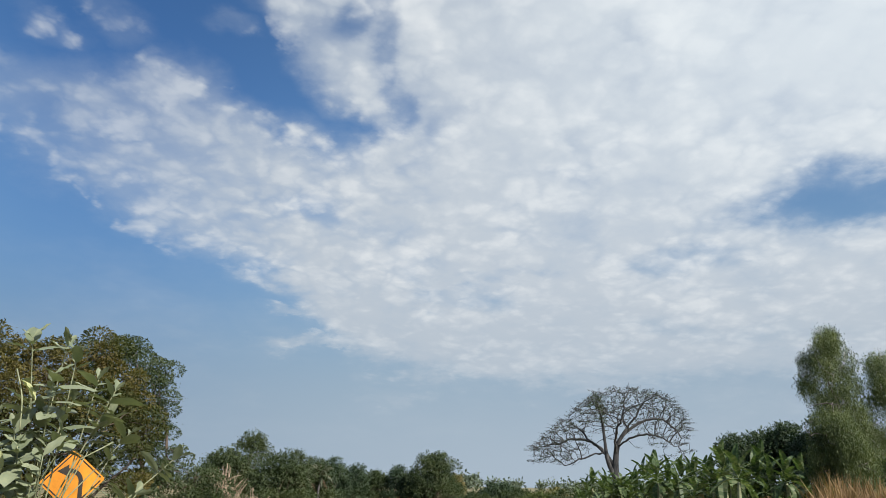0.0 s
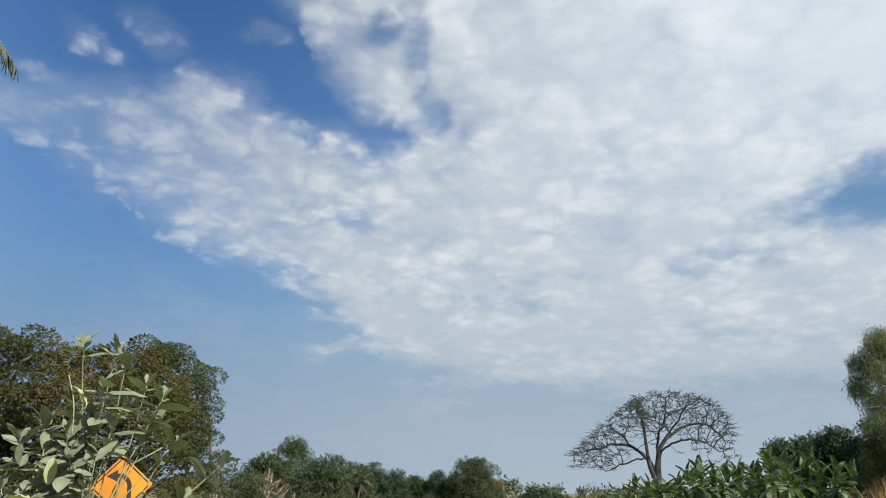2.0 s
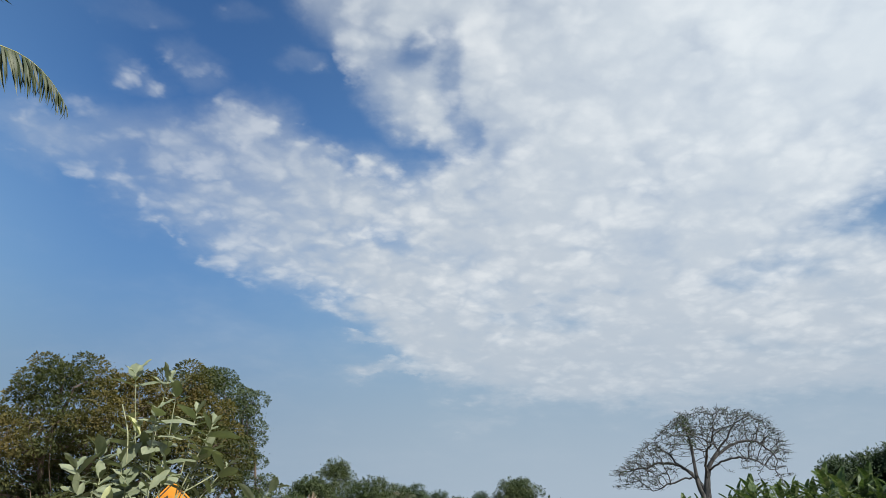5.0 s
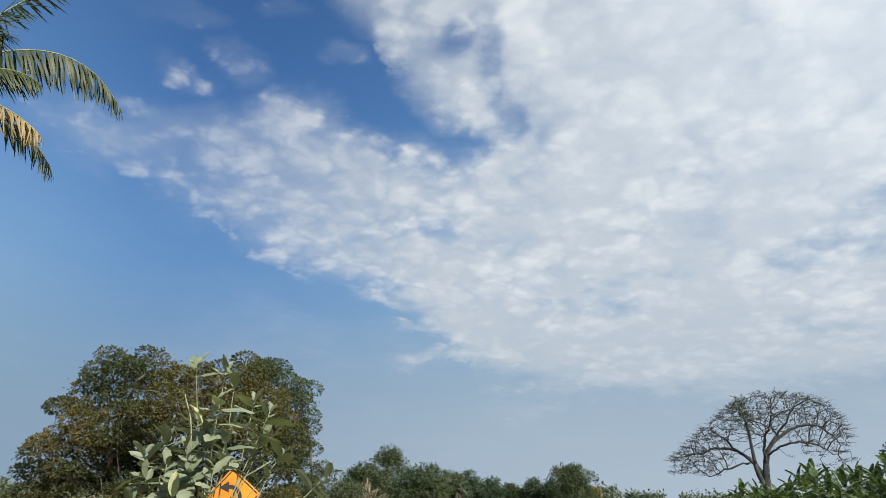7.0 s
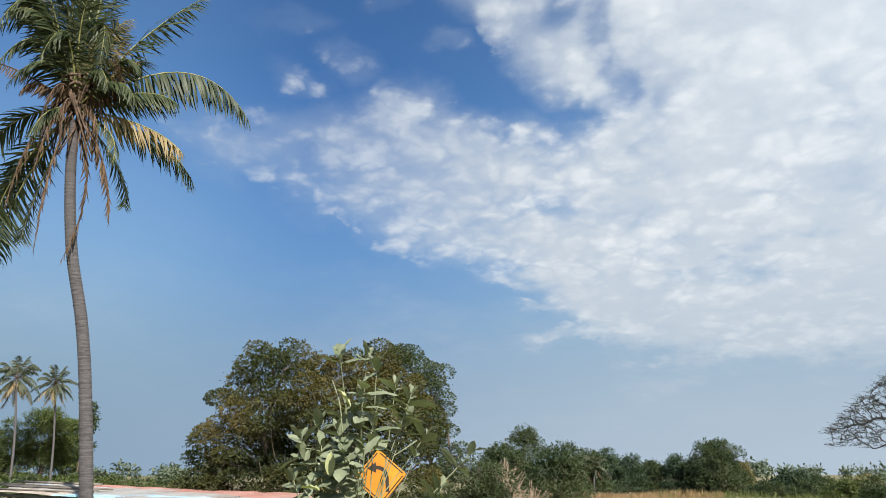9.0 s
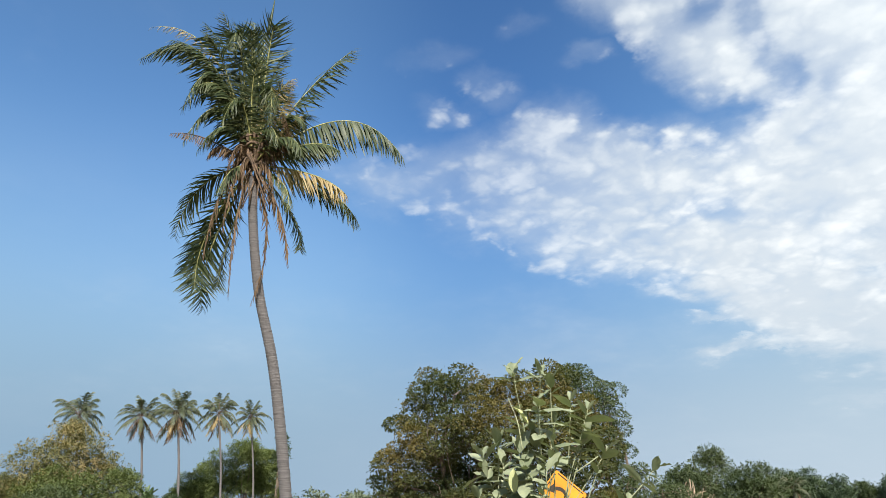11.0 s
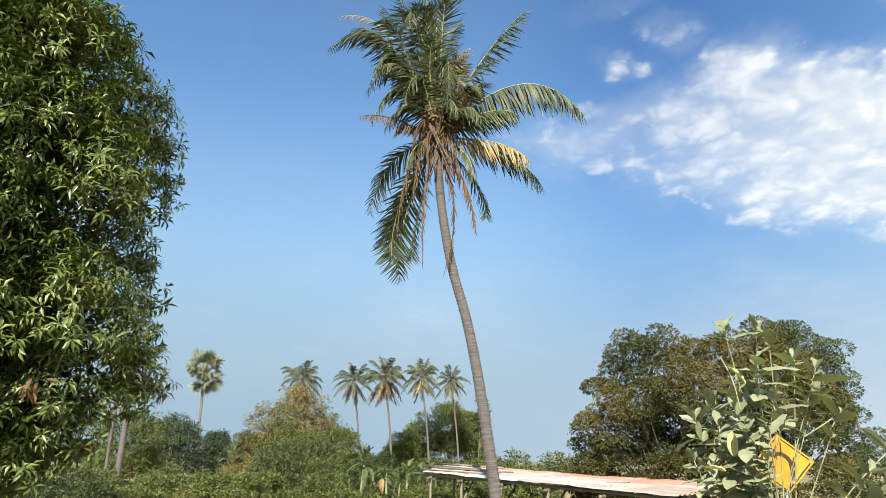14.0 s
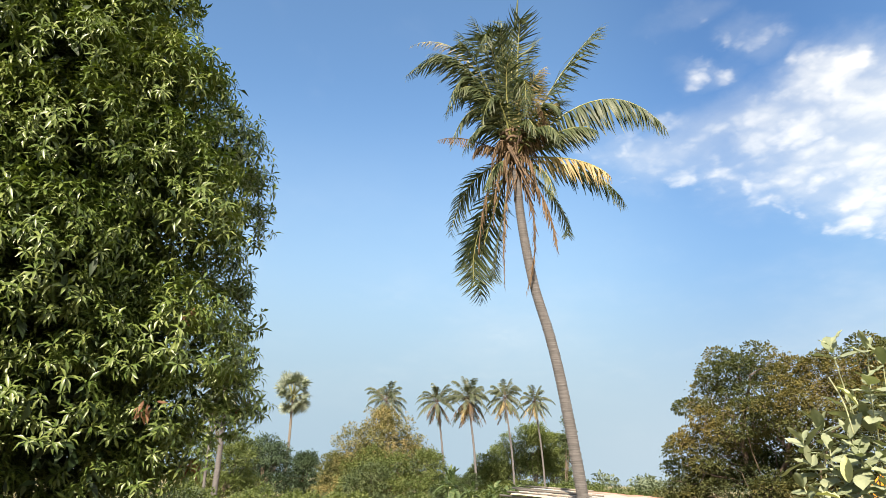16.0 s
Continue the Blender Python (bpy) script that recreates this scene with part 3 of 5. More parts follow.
# ---- mango tree beside the stand ----
def build_mango():
    global rng
    rng = np.random.default_rng(21)
    base = spot(97, 10.2)
    ob = thing("mango_tree", "tall dense mango tree with drooping glossy green leaves", "tree", base)
    lobes = []
    # boughs that make the outline towards the field: azimuth of the edge, elevation, distance, radius
    for az, el, d, r in ((87.5, 34.6, 9.6, 0.9), (83.6, 32.6, 9.5, 0.8), (80.6, 30.4, 9.4, 0.75), (77.2, 28.0, 9.3, 0.7), (74.0, 24.6, 9.2, 0.65), (73.0, 21.4, 9.1, 0.55), (73.4, 19.2, 9.0, 0.42),
                         (75.2, 15.2, 8.8, 0.5), (74.2, 12.2, 8.6, 0.55), (73.8, 8.8, 8.5, 0.55), (72.4, 5.4, 8.4, 0.45), (73.6, 3.6, 8.2, 0.38), (77.0, 1.4, 8.0, 0.45), (79.5, -1.2, 8.0, 0.5)):
        lobes.append((*(seen_at(az + math.degrees((r + (0.12 if el > 17 else 0.0)) / d), el, d, 1.0) - base), r))
    # boughs that face the road, row over row
    for i, el in enumerate((-3.5, 0.5, 4.5, 8.5, 12.5, 16.5, 20.5, 24.5, 28.5, 32.5, 36.5)):
        for az in np.arange(78.5 + 1.8 * (i % 2), 104, 4.6):
            if az > 80.0 + max(0.0, (el - 24) * 0.6):
                q = seen_at(az + rng.normal() * 0.9, el + rng.normal() * 0.8, rng.uniform(7.4, 8.1) + (0.9 if el < 2 else 0.0), 1.0) - base
                lobes.append((*q, rng.uniform(0.56, 0.82)))
    for k in range(30):
        a = radians(rng.uniform(0, 360))
        z = rng.uniform(2.0, 10.2)
        rad = 2.5 * math.sqrt(max(0.05, 1 - ((z - 5.6) / 5.4) ** 2))
        q = Vector((rad * math.cos(a), rad * math.sin(a), z))
        if (q + base).xy.length > base.xy.length - 0.6:
            lobes.append((*q, rng.uniform(0.9, 1.3)))
    L = np.array(lobes)
    # limbs
    att = np.concatenate([L[:, :3] * np.array([0.76, 0.76, 1]) + rng.normal(size=(len(L), 3)) * 0.25 for _ in range(3)])
    nodes, par = colonise([(0, 0, -0.3), (0.05, 0, 0.6), (0.0, 0.1, 1.3), (0, 0, 2.0), (0, 0, 3.0)], att, 0.45, 3.0, 0.5)
    (v, f), tips = skeleton_mesh(nodes, par, 0.022, 2.1, 7, 0.34)
    add_part("trunk", np_mesh("trunk", v, f), BARK, ob, "dark rough trunk with spreading limbs")
    # whorls of leaves on the boughs
    n = 14500
    near = np.linalg.norm(L[:, :2] + np.array(base.xy), axis=1) < 10.2
    w = L[:, 3] ** 2 * np.where(near, 1.0, 0.12)
    pick = rng.choice(len(L), n, p=w / w.sum())
    d = random_dirs(n)
    d[:, 2] = np.where(d[:, 2] < -0.5, -d[:, 2], d[:, 2])
    r = L[pick, 3] * (1 - 0.35 * rng.random(n) ** 1.6) * (1 + 0.14 * np.clip(rng.normal(size=n), -1.2, 1.4))
    c = L[pick, :3] + d * r[:, None]
    axis = unit(d * 0.9 + np.array([0, 0, 0.4]) + 0.3 * random_dirs(n))
    per = 11
    turn = rng.uniform(0, 2 * math.pi, n)[:, None] + np.arange(per) * 2.4
    B = bases(axis, random_dirs(n))
    side = B[:, :, 0][:, None] * np.cos(turn)[..., None] + B[:, :, 2][:, None] * np.sin(turn)[..., None]
    open_ = (0.45 + 0.65 * (np.arange(per) / per))[None, :, None]
    along = axis[:, None] * (0.95 - open_) + side * open_ - np.array([0, 0, 0.32]) * open_
    along = unit(along + 0.10 * rng.normal(size=along.shape)).reshape(-1, 3)
    nor = unit(axis[:, None] * 0.8 + np.array([0, 0, 0.6]) + 0.15 * rng.normal(size=(n, per, 3))).reshape(-1, 3)
    pos = (c[:, None] - axis[:, None] * 0.07 * np.arange(per)[None, :, None] / per).reshape(-1, 3)
    s = np.repeat(rng.uniform(0.8, 1.2, n), per) * rng.uniform(0.092, 0.142, n * per)
    keep = rng.random(n * per) > 0.1
    rot = bases(along, nor)
    tv = MID_V * np.array([0.9, 1, 1.2])
    add_part("crown", np_mesh("crown", *scatter(tv, MID_F, rot[keep], pos[keep], s[keep])), MANGO, ob, "whorls of long glossy leaves, lighter on the sunny side")
    # leaves behind them, their shade put into a darker leaf colour
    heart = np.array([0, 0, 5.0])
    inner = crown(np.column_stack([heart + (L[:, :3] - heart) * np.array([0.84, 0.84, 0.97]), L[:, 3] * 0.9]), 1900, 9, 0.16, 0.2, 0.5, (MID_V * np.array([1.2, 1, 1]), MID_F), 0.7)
    add_part("inner_leaves", np_mesh("inner_leaves", *inner), MANGO_SHADE, ob, "leaves inside the crown, coloured deep green for shade")
    # filler that closes the crown, in the same shade-dark colour
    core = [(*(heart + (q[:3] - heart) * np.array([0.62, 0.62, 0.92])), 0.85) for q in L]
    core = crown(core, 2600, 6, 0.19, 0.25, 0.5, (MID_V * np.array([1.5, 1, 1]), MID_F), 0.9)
    add_part("core_leaves", np_mesh("core_leaves", *core), MANGO_SHADE, ob, "dense filler leaves at the heart of the crown, coloured dark for shade")
    # a few dead bunches
    dead = np_mesh("dead_leaf", LONG_V * np.array([0.11, 0.1, 0.1]), LONG_F)
    dead.materials.append(MANGO_DRY)
    for az, el, dd in ((81.6, 4.4, 6.9), (79.5, 12.0, 7.6), (74.6, 5.2, 8.35), (77.6, 0.6, 8.2)):
        p0 = np.array(seen_at(az + 0.3, el, dd, 1.0) - base)
        for _ in range(14):
            al = unit(np.array([0, 0, -1.0]) + 0.45 * rng.normal(size=(1, 3)))
            R = bases(al, random_dirs(1))[0] * rng.uniform(0.8, 1.25)
            leaf = new("dead_leaf", dead)
            leaf.parent = ob
            leaf.matrix_basis = Matrix.Translation(p0 + rng.normal(size=3) * 0.05) @ Matrix([[*R[i], 0] for i in range(3)] + [[0, 0, 0, 1]])


build_mango()


# ---- palms ----
def frond_arrays(a, b, c, leaflets, length, spread, sag, thick, seed, ragged=0.0, twist=0.0, wide=0.62):
    """A feather leaf along the curve a, b, c: (rachis verts, faces), (leaflet verts, faces)."""
    g = np.random.default_rng(seed)
    a, b, c = (np.array(q, float) for q in (a, b, c))
    s = np.linspace(0, 1, 14)[:, None]
    line = a * (1 - s) ** 2 + 2 * b * s * (1 - s) + c * s ** 2
    rach = tube(line, np.linspace(thick, thick * 0.12, 14), 5)
    s = np.linspace(0.16, 0.995, leaflets)
    s = np.clip(s + g.normal(size=leaflets) * 0.006, 0.1, 1)[:, None]
    p = a * (1 - s) ** 2 + 2 * b * s * (1 - s) + c * s ** 2
    t = unit(2 * (1 - s) * (b - a) + 2 * s * (c - b))
    up = np.array([0, 0, 1.0])
    side = unit(np.cross(t, up) + 1e-6 * np.array([1, 0, 0]))
    flat = unit(np.cross(side, t))
    side = unit(side * math.cos(twist) + flat * math.sin(twist))
    prof = np.sin(np.pi * np.clip(s[:, 0] * 0.82 + 0.14, 0, 1)) ** 0.6
    pieces = []
    for sgn in (-1, 1):
        al = unit(side * sgn * spread + t * (0.55 + 0.35 * s) - up * sag + g.normal(size=p.shape) * (0.10 + 0.25 * ragged))
        nor = unit(np.cross(al, t) * sgn + 0.15 * g.normal(size=p.shape))
        L = length * prof * g.uniform(0.8, 1.1, leaflets)
        keep = g.random(leaflets) > ragged * 0.45
        w = STRIP_V * np.array([wide, 1, 1.3])
        pieces.append(scatter(w, STRIP_F, bases(al, nor)[keep], p[keep], L[keep]))
    return rach, join(pieces)


def build_main_palm():
    global rng
    rng = np.random.default_rng(5)
    D = 16.4
    base = spot(47.0, D)
    ob = thing("coconut_palm", "tall leaning coconut palm with ragged green, yellow and dead fronds", "palm tree", base)
    ctrl = [base + Vector((0, 0, -0.3))] + [seen_at(a, e, D, 0.8) for a, e in ((47.2, -2.0), (48.45, 6.1), (49.5, 11.2), (50.95, 16.2), (51.95, 21.5), (52.35, 25.5))]
    line = curve([np.array(q - base) for q in ctrl], 56)
    n = len(line)
    s = np.linspace(0, 1, n)
    ridge = 1 + 0.07 * (np.arange(n) % 3 == 0) - 0.02 * (np.arange(n) % 3 == 1)
    rad = (0.135 - 0.028 * s + 0.09 * np.exp(-s * 14)) * ridge
    add_part("trunk", np_mesh("trunk", *tube(line, rad, 14, 0.012)), PALM_BARK, ob, "grey-brown ringed trunk")
    top = np.array(seen_at(52.45, 26.4, D, 0.8) - base)
    az = radians(50.0)
    right, back, up = np.array([math.cos(az), math.sin(az), 0]), np.array([-math.sin(az), math.cos(az), 0]), np.array([0, 0, 1.0])
    k = 0.0097

    def off(u, v, w):
        return top + right * (u * k) + up * (v * k * (1.40 if v > 0 else 1.0)) + back * w

    # rise of each leaf: middle u, v; tip u, v; depth of the tip; kind; leaflet length; sag
    green, yellow, dead = "g", "y", "d"
    leaves = [
        # the upright sheaf
        (-40, 215, -95, 350, 0.6, green, 0.62, 0.25), (-75, 215, -175, 325, 0.4, green, 0.6, 0.35), (-10, 215, 0, 335, 0.5, green, 0.62, 0.2),
        (-140, 240, -310, 285, 0.1, yellow, 0.36, 0.8), (-150, 200, -305, 175, -0.6, green, 0.60, 0.7), (12, 235, 22, 290, -0.7, green, 0.66, 0.35),
        (-28, 205, -38, 260, -0.9, green, 0.66, 0.45), (-110, 165, -180, 70, -0.9, green, 0.66, 0.7), (-90, 180, -205, 130, 0.5, green, 0.66, 0.6),
        (-45, 110, -80, 35, -1.2, green, 0.66, 0.8), (25, 150, 34, 60, -0.9, green, 0.62, 0.7), (-65, 240, -75, 200, -1.0, green, 0.66, 0.6),
        (-30, 260, -45, 385, 1.0, green, 0.62, 0.25), (-100, 190, -150, 230, -0.9, green, 0.62, 0.6), (-60, 140, -120, 190, 0.8, green, 0.66, 0.5),
        (10, 170, -20, 300, 0.9, green, 0.62, 0.3), (-20, 130, -10, 190, -0.9, green, 0.6, 0.6),
        (-60, 190, -115, 300, -0.6, green, 0.62, 0.4), (20, 190, 62, 292, 0.4, green, 0.60, 0.4), (-110, 172, -232, 215, -0.8, green, 0.64, 0.7),
        (35, 120, 92, 165, -0.9, yellow, 0.36, 0.8), (60, 60, 112, 92, -0.7, yellow, 0.34, 0.9), (-80, 120, -150, 110, -1.1, green, 0.62, 0.7),
        # towards the sun
        (110, 172, 250, 318, 0.4, green, 1.0, 0.45), (-150, 225, -290, 245, 0.3, green, 0.62, 0.6), (55, 100, 80, 140, -0.5, yellow, 0.34, 0.9), (75, 45, 62, 78, -1.0, dead, 0.4, 0.8), (45, 120, 60, 175, -0.3, green, 0.5, 0.5),
        (225, 112, 398, 34, -0.5, green, 0.88, 2.0), (165, 72, 192, 112, 0.6, green, 0.5, 0.6), (190, -28, 292, -118, 0.5, green, 0.66, 0.9),
        (150, -30, 242, -100, -0.9, yellow, 0.66, 1.25), (130, 40, 215, 20, -0.9, green, 0.65, 0.9), (70, 40, 120, -10, -1.3, green, 0.65, 0.8),
        (110, -120, 138, -215, 0.3, green, 0.5, 0.5), (75, -130, 108, -285, -0.5, dead, 0.42, 0.6), (50, -190, 28, -385, -0.3, dead, 0.34, 0.4),
        (80, -60, 95, -150, -0.7, green, 0.40, 0.7),
        # hanging side
        (-120, -55, -178, -200, 0.4, green, 0.62, 0.4), (-100, -195, -108, -362, 0.5, green, 0.75, 0.1), (-95, -160, -146, -285, 0.9, green, 0.7, 0.15),
        (-90, -230, -95, -370, 1.1, green, 0.65, 0.1), (-62, -90, -88, -305, -1.0, dead, 0.36, 0.4), (-38, -50, -52, -225, -0.9, dead, 0.34, 0.5), (-22, -10, -10, -150, -0.8, dead, 0.32, 0.6), (40, -20, 62, -150, -0.7, dead, 0.30, 0.6), (-70, 60, -135, -15, -0.8, green, 0.6, 0.8), (-95, 105, -175, 15, -0.5, green, 0.6, 0.8), (70, 90, 125, 70, -0.8, green, 0.6, 0.7), (90, 120, 130, 150, 0.7, green, 0.6, 0.5), (-50, -40, -75, -130, -0.8, green, 0.45, 0.6),
        (-25, -150, -25, -385, -0.5, dead, 0.30, 0.4), (-120, 32, -205, 22, -0.7, dead, 0.24, 1.2), (-45, -220, -58, -340, 0.2, green, 0.5, 0.3),
        (-80, 20, -110, -20, -0.6, dead, 0.3, 0.9), (-40, 20, -60, -110, -1.0, dead, 0.30, 0.6), (30, 60, 60, 10, -1.1, green, 0.5, 0.8),
    ]
    mats = {green: COCO, yellow: COCO_YELLOW, dead: COCO_DRY}
    for i, (mu, mv, tu, tv, w, kind, length, sag) in enumerate(leaves):
        foot, over, end = off(0, 0, 0.05 * w), off(mu, mv, w * 0.55), off(tu, tv, w)
        rach, lf = frond_arrays(foot, 2 * over - (foot + end) / 2, end, 48, length * (1.3 if kind == dead else 1.2), 0.22 if kind == dead else (0.95 if tv < -150 else 0.62), sag + (0.9 if kind == dead else 0.0), 0.03, 100 + i,
                                {green: 0.06, yellow: 0.3, dead: 0.45}[kind], rng.uniform(-0.4, 0.4), 0.9 if kind == dead else 0.68)
        fr = add_part("frond", np_mesh("rachis", *rach), FIBRE if kind == dead else RACHIS, ob,
                      {green: "green feather frond", yellow: "yellowed feather frond", dead: "brown dead hanging frond"}[kind])
        add_part("blade", np_mesh("blade", *lf), mats[kind], fr)
    # spear leaf, fibre at the crown, a bunch of small nuts
    add_part("spear_leaf", np_mesh("spear_leaf", *tube(np.linspace(off(4, 300, -0.1), off(14, 395, -0.1), 6), [0.05, 0.05, 0.04, 0.03, 0.02, 0.006], 6)), COCO, ob)
    fib = [tube(curve([off(rng.uniform(-14, 14), rng.uniform(-10, 60), rng.uniform(-0.2, 0.2)), off(rng.uniform(-40, 40), rng.uniform(20, 60), rng.uniform(-0.4, 0.4)),
                       off(rng.uniform(-70, 70), rng.uniform(-150, 70), rng.uniform(-0.5, 0.5))], 4), np.linspace(0.07, 0.012, 9), 5) for _ in range(70)]
    add_part("crown_fibre", np_mesh("crown_fibre", *join(fib)), FIBRE, ob, "dark brown fibre and dead stalks under the crown")
    return ob


build_main_palm()


def far_palm(name, label, seed, height, fronds=20, reach=3.0, lean=0.6, trunk=0.16, yellow=0.2, group="row of coconut palms"):
    """A coconut palm far off; its trunk leans towards -x."""
    global rng
    rng = np.random.default_rng(seed)
    ob = thing(name, label, "palm tree", (0, 0, 0), group)
    line = curve([(0, 0, -0.3), (-lean * 0.35, 0.1, height * 0.5), (-lean, 0, height)], 10)
    add_part("trunk", np_mesh("trunk", *tube(line, np.linspace(trunk * 1.15, trunk * 0.8, len(line)), 8, 0.02)), PALM_BARK, ob)
    top = line[-1]
    for i in range(fronds):
        h = 2.4 * i + rng.uniform(-0.4, 0.4)
        q = (i + 0.5) / fronds
        rise = 1.4 - 2.75 * q ** 0.9 + rng.normal() * 0.12
        rise = max(-1.35, min(1.45, rise))
        r = reach * rng.uniform(0.8, 1.12)
        o = np.array([math.cos(h), math.sin(h), 0])
        mid = top + o * r * 0.62 * math.cos(rise) + np.array([0, 0, r * 0.62 * math.sin(rise) + 0.30 * r * max(0.0, math.cos(rise))])
        tip = top + o * r * 0.92 * math.cos(rise * 0.9) + np.array([0, 0, r * 0.85 * math.sin(rise) - 0.25 * r * math.cos(rise)])
        low = rise < -0.75
        rach, lf = frond_arrays(top, mid, tip, 40, 0.22 * reach, 0.65, 0.6, 0.03, seed * 40 + i, 0.4 if low else 0.12, wide=1.05)
        fr = add_part("frond", np_mesh("rachis", *rach), FIBRE, ob)
        add_part("blade", np_mesh("blade", *lf), COCO_YELLOW if low and rng.random() < yellow else (COCO_DRY if low and rng.random() < 0.6 else COCO_DULL), fr)
    return ob


def put(ob, where, turn=0.0, scale=1.0):
    ob.matrix_basis = Matrix.Translation(where) @ Matrix.Rotation(radians(turn), 4, "Z") @ Matrix.Scale(scale, 4)
    return ob


def palm_row():
    label = "slender coconut palm with a feathery crown above the thicket"
    # where the trunk stands (azimuth, distance), elevation of the crown's top, then seed, height, fronds, reach, lean, trunk, yellowed share
    row = ((62.4, 90, 7.9, 34, 13.6, 34, 3.6, 1.0, 0.14, 0.1), (58.0, 100, 7.8, 31, 14.0, 34, 3.5, 1.5, 0.15, 0.1), (55.4, 96, 8.3, 32, 14.6, 44, 3.9, 1.5, 0.16, 0.15),
           (52.4, 98, 8.2, 33, 14.4, 36, 3.5, 1.5, 0.14, 0.7), (50.0, 98, 7.7, 35, 14.0, 32, 3.0, 1.4, 0.13, 0.9))
    for az, d, el, seed, tall, fronds, reach, lean, trunk, yellow in row:
        ob = far_palm("coconut_palm", label, seed, tall, fronds, reach, lean, trunk, yellow)
        h = EYE + d * math.tan(radians(el)) - reach * 0.86
        ob.matrix_basis = Matrix.Translation(spot(az, d, h - tall)) @ Matrix.Rotation(radians(az), 4, "Z")
    near = far_palm("coconut_palm", "coconut palm with a bare pale trunk behind the mango tree", 36, 7.4, 18, 2.6, 0.05, 0.17, 0.3, "palms behind the mango tree")
    put(near, spot(76.0, 46), 40)
    second = far_palm("coconut_palm", "slim coconut palm trunk beside its taller neighbour", 37, 6.4, 14, 2.2, 0.1, 0.10, 0.3, "palms behind the mango tree")
    put(second, spot(76.7, 50), 200)


palm_row()


def build_sugar_palm():
    global rng
    rng = np.random.default_rng(44)
    ob = thing("sugar_palm", "tall fan palm with round grey-green crown, straight trunk", "palm tree", spot(70.7, 100))
    top = np.array([-0.3, 0.2, 12.6])
    line = curve([(0, 0, -0.3), (0.1, 0.1, 6), top], 12)
    add_part("trunk", np_mesh("trunk", *tube(line, np.linspace(0.22, 0.17, len(line)), 10, 0.02)), BARK_PALE, ob)
    heart = top + np.array([0, 0, 0.9])
    for i in range(64):
        d = random_dirs(1)[0]
        if d[2] < -0.85:
            d[2] += 0.6
        d = unit(d)
        stem = 2.1 * rng.uniform(0.7, 1.05)
        hub = heart + d * stem * np.array([1, 1, 1.2])
        st = add_part("leaf_stalk", np_mesh("leaf_stalk", *tube(np.linspace(top * 0.5 + heart * 0.5, hub, 4), [0.06, 0.05, 0.04, 0.03], 5)), RACHIS, ob)
        n = 17
        fan = np.linspace(-1.9, 1.9, n)
        B = bases(d[None], random_dirs(1))[0]
        al = unit(np.outer(np.cos(fan), B[:, 1]) + np.outer(np.sin(fan), B[:, 0]) + B[:, 2] * 0.16 * rng.normal(size=(n, 1)) - np.array([0, 0, 0.12]))
        v, f = scatter(STRIP_V * np.array([1.7, 1, 0.9]), STRIP_F, bases(al, np.repeat(B[:, 2][None], n, 0)), np.repeat(hub[None], n, 0), 1.2 * (0.7 + 0.3 * np.cos(fan * 0.6)))
        add_part("fan_leaf", np_mesh("fan_leaf", v, f), FAN, st)


build_sugar_palm()

# ---- road sign ----
YELLOW = rough_material("faded_orange_sign_sheet", (0.50, 0.185, 0.010), (0.64, 0.26, 0.016), 2.5, 0.45, 0.05)
BLACK = rough_material("black_sign_print", (0.012, 0.010, 0.008), (0.03, 0.022, 0.016), 6.0, 0.5, 0.05)
GALV = rough_material("galvanised_steel", (0.30, 0.31, 0.32), (0.45, 0.46, 0.47), 6.0, 0.45, 0.1, metal=0.8)


def plate(outline, depth, z):
    """A flat outline (x, y) given a thickness, standing on z."""
    bm = bmesh.new()
    face = bm.faces.new([bm.verts.new((x, y, z)) for x, y in outline])
    out = bmesh.ops.extrude_face_region(bm, geom=[face])
    bmesh.ops.translate(bm, vec=(0, 0, depth), verts=[v for v in out["geom"] if isinstance(v, bmesh.types.BMVert)])
    bmesh.ops.recalc_face_normals(bm, faces=bm.faces)
    return bm


def rounded_square(half, radius, n=6):
    pts = []
    for q in range(4):
        a0 = q * math.pi / 2
        cx, cy = (half - radius) * (1 if q in (0, 3) else -1), (half - radius) * (1 if q in (0, 1) else -1)
        for k in range(n + 1):
            a = a0 + k / n * math.pi / 2
            pts.append((cx + radius * math.cos(a), cy + radius * math.sin(a)))
    return pts


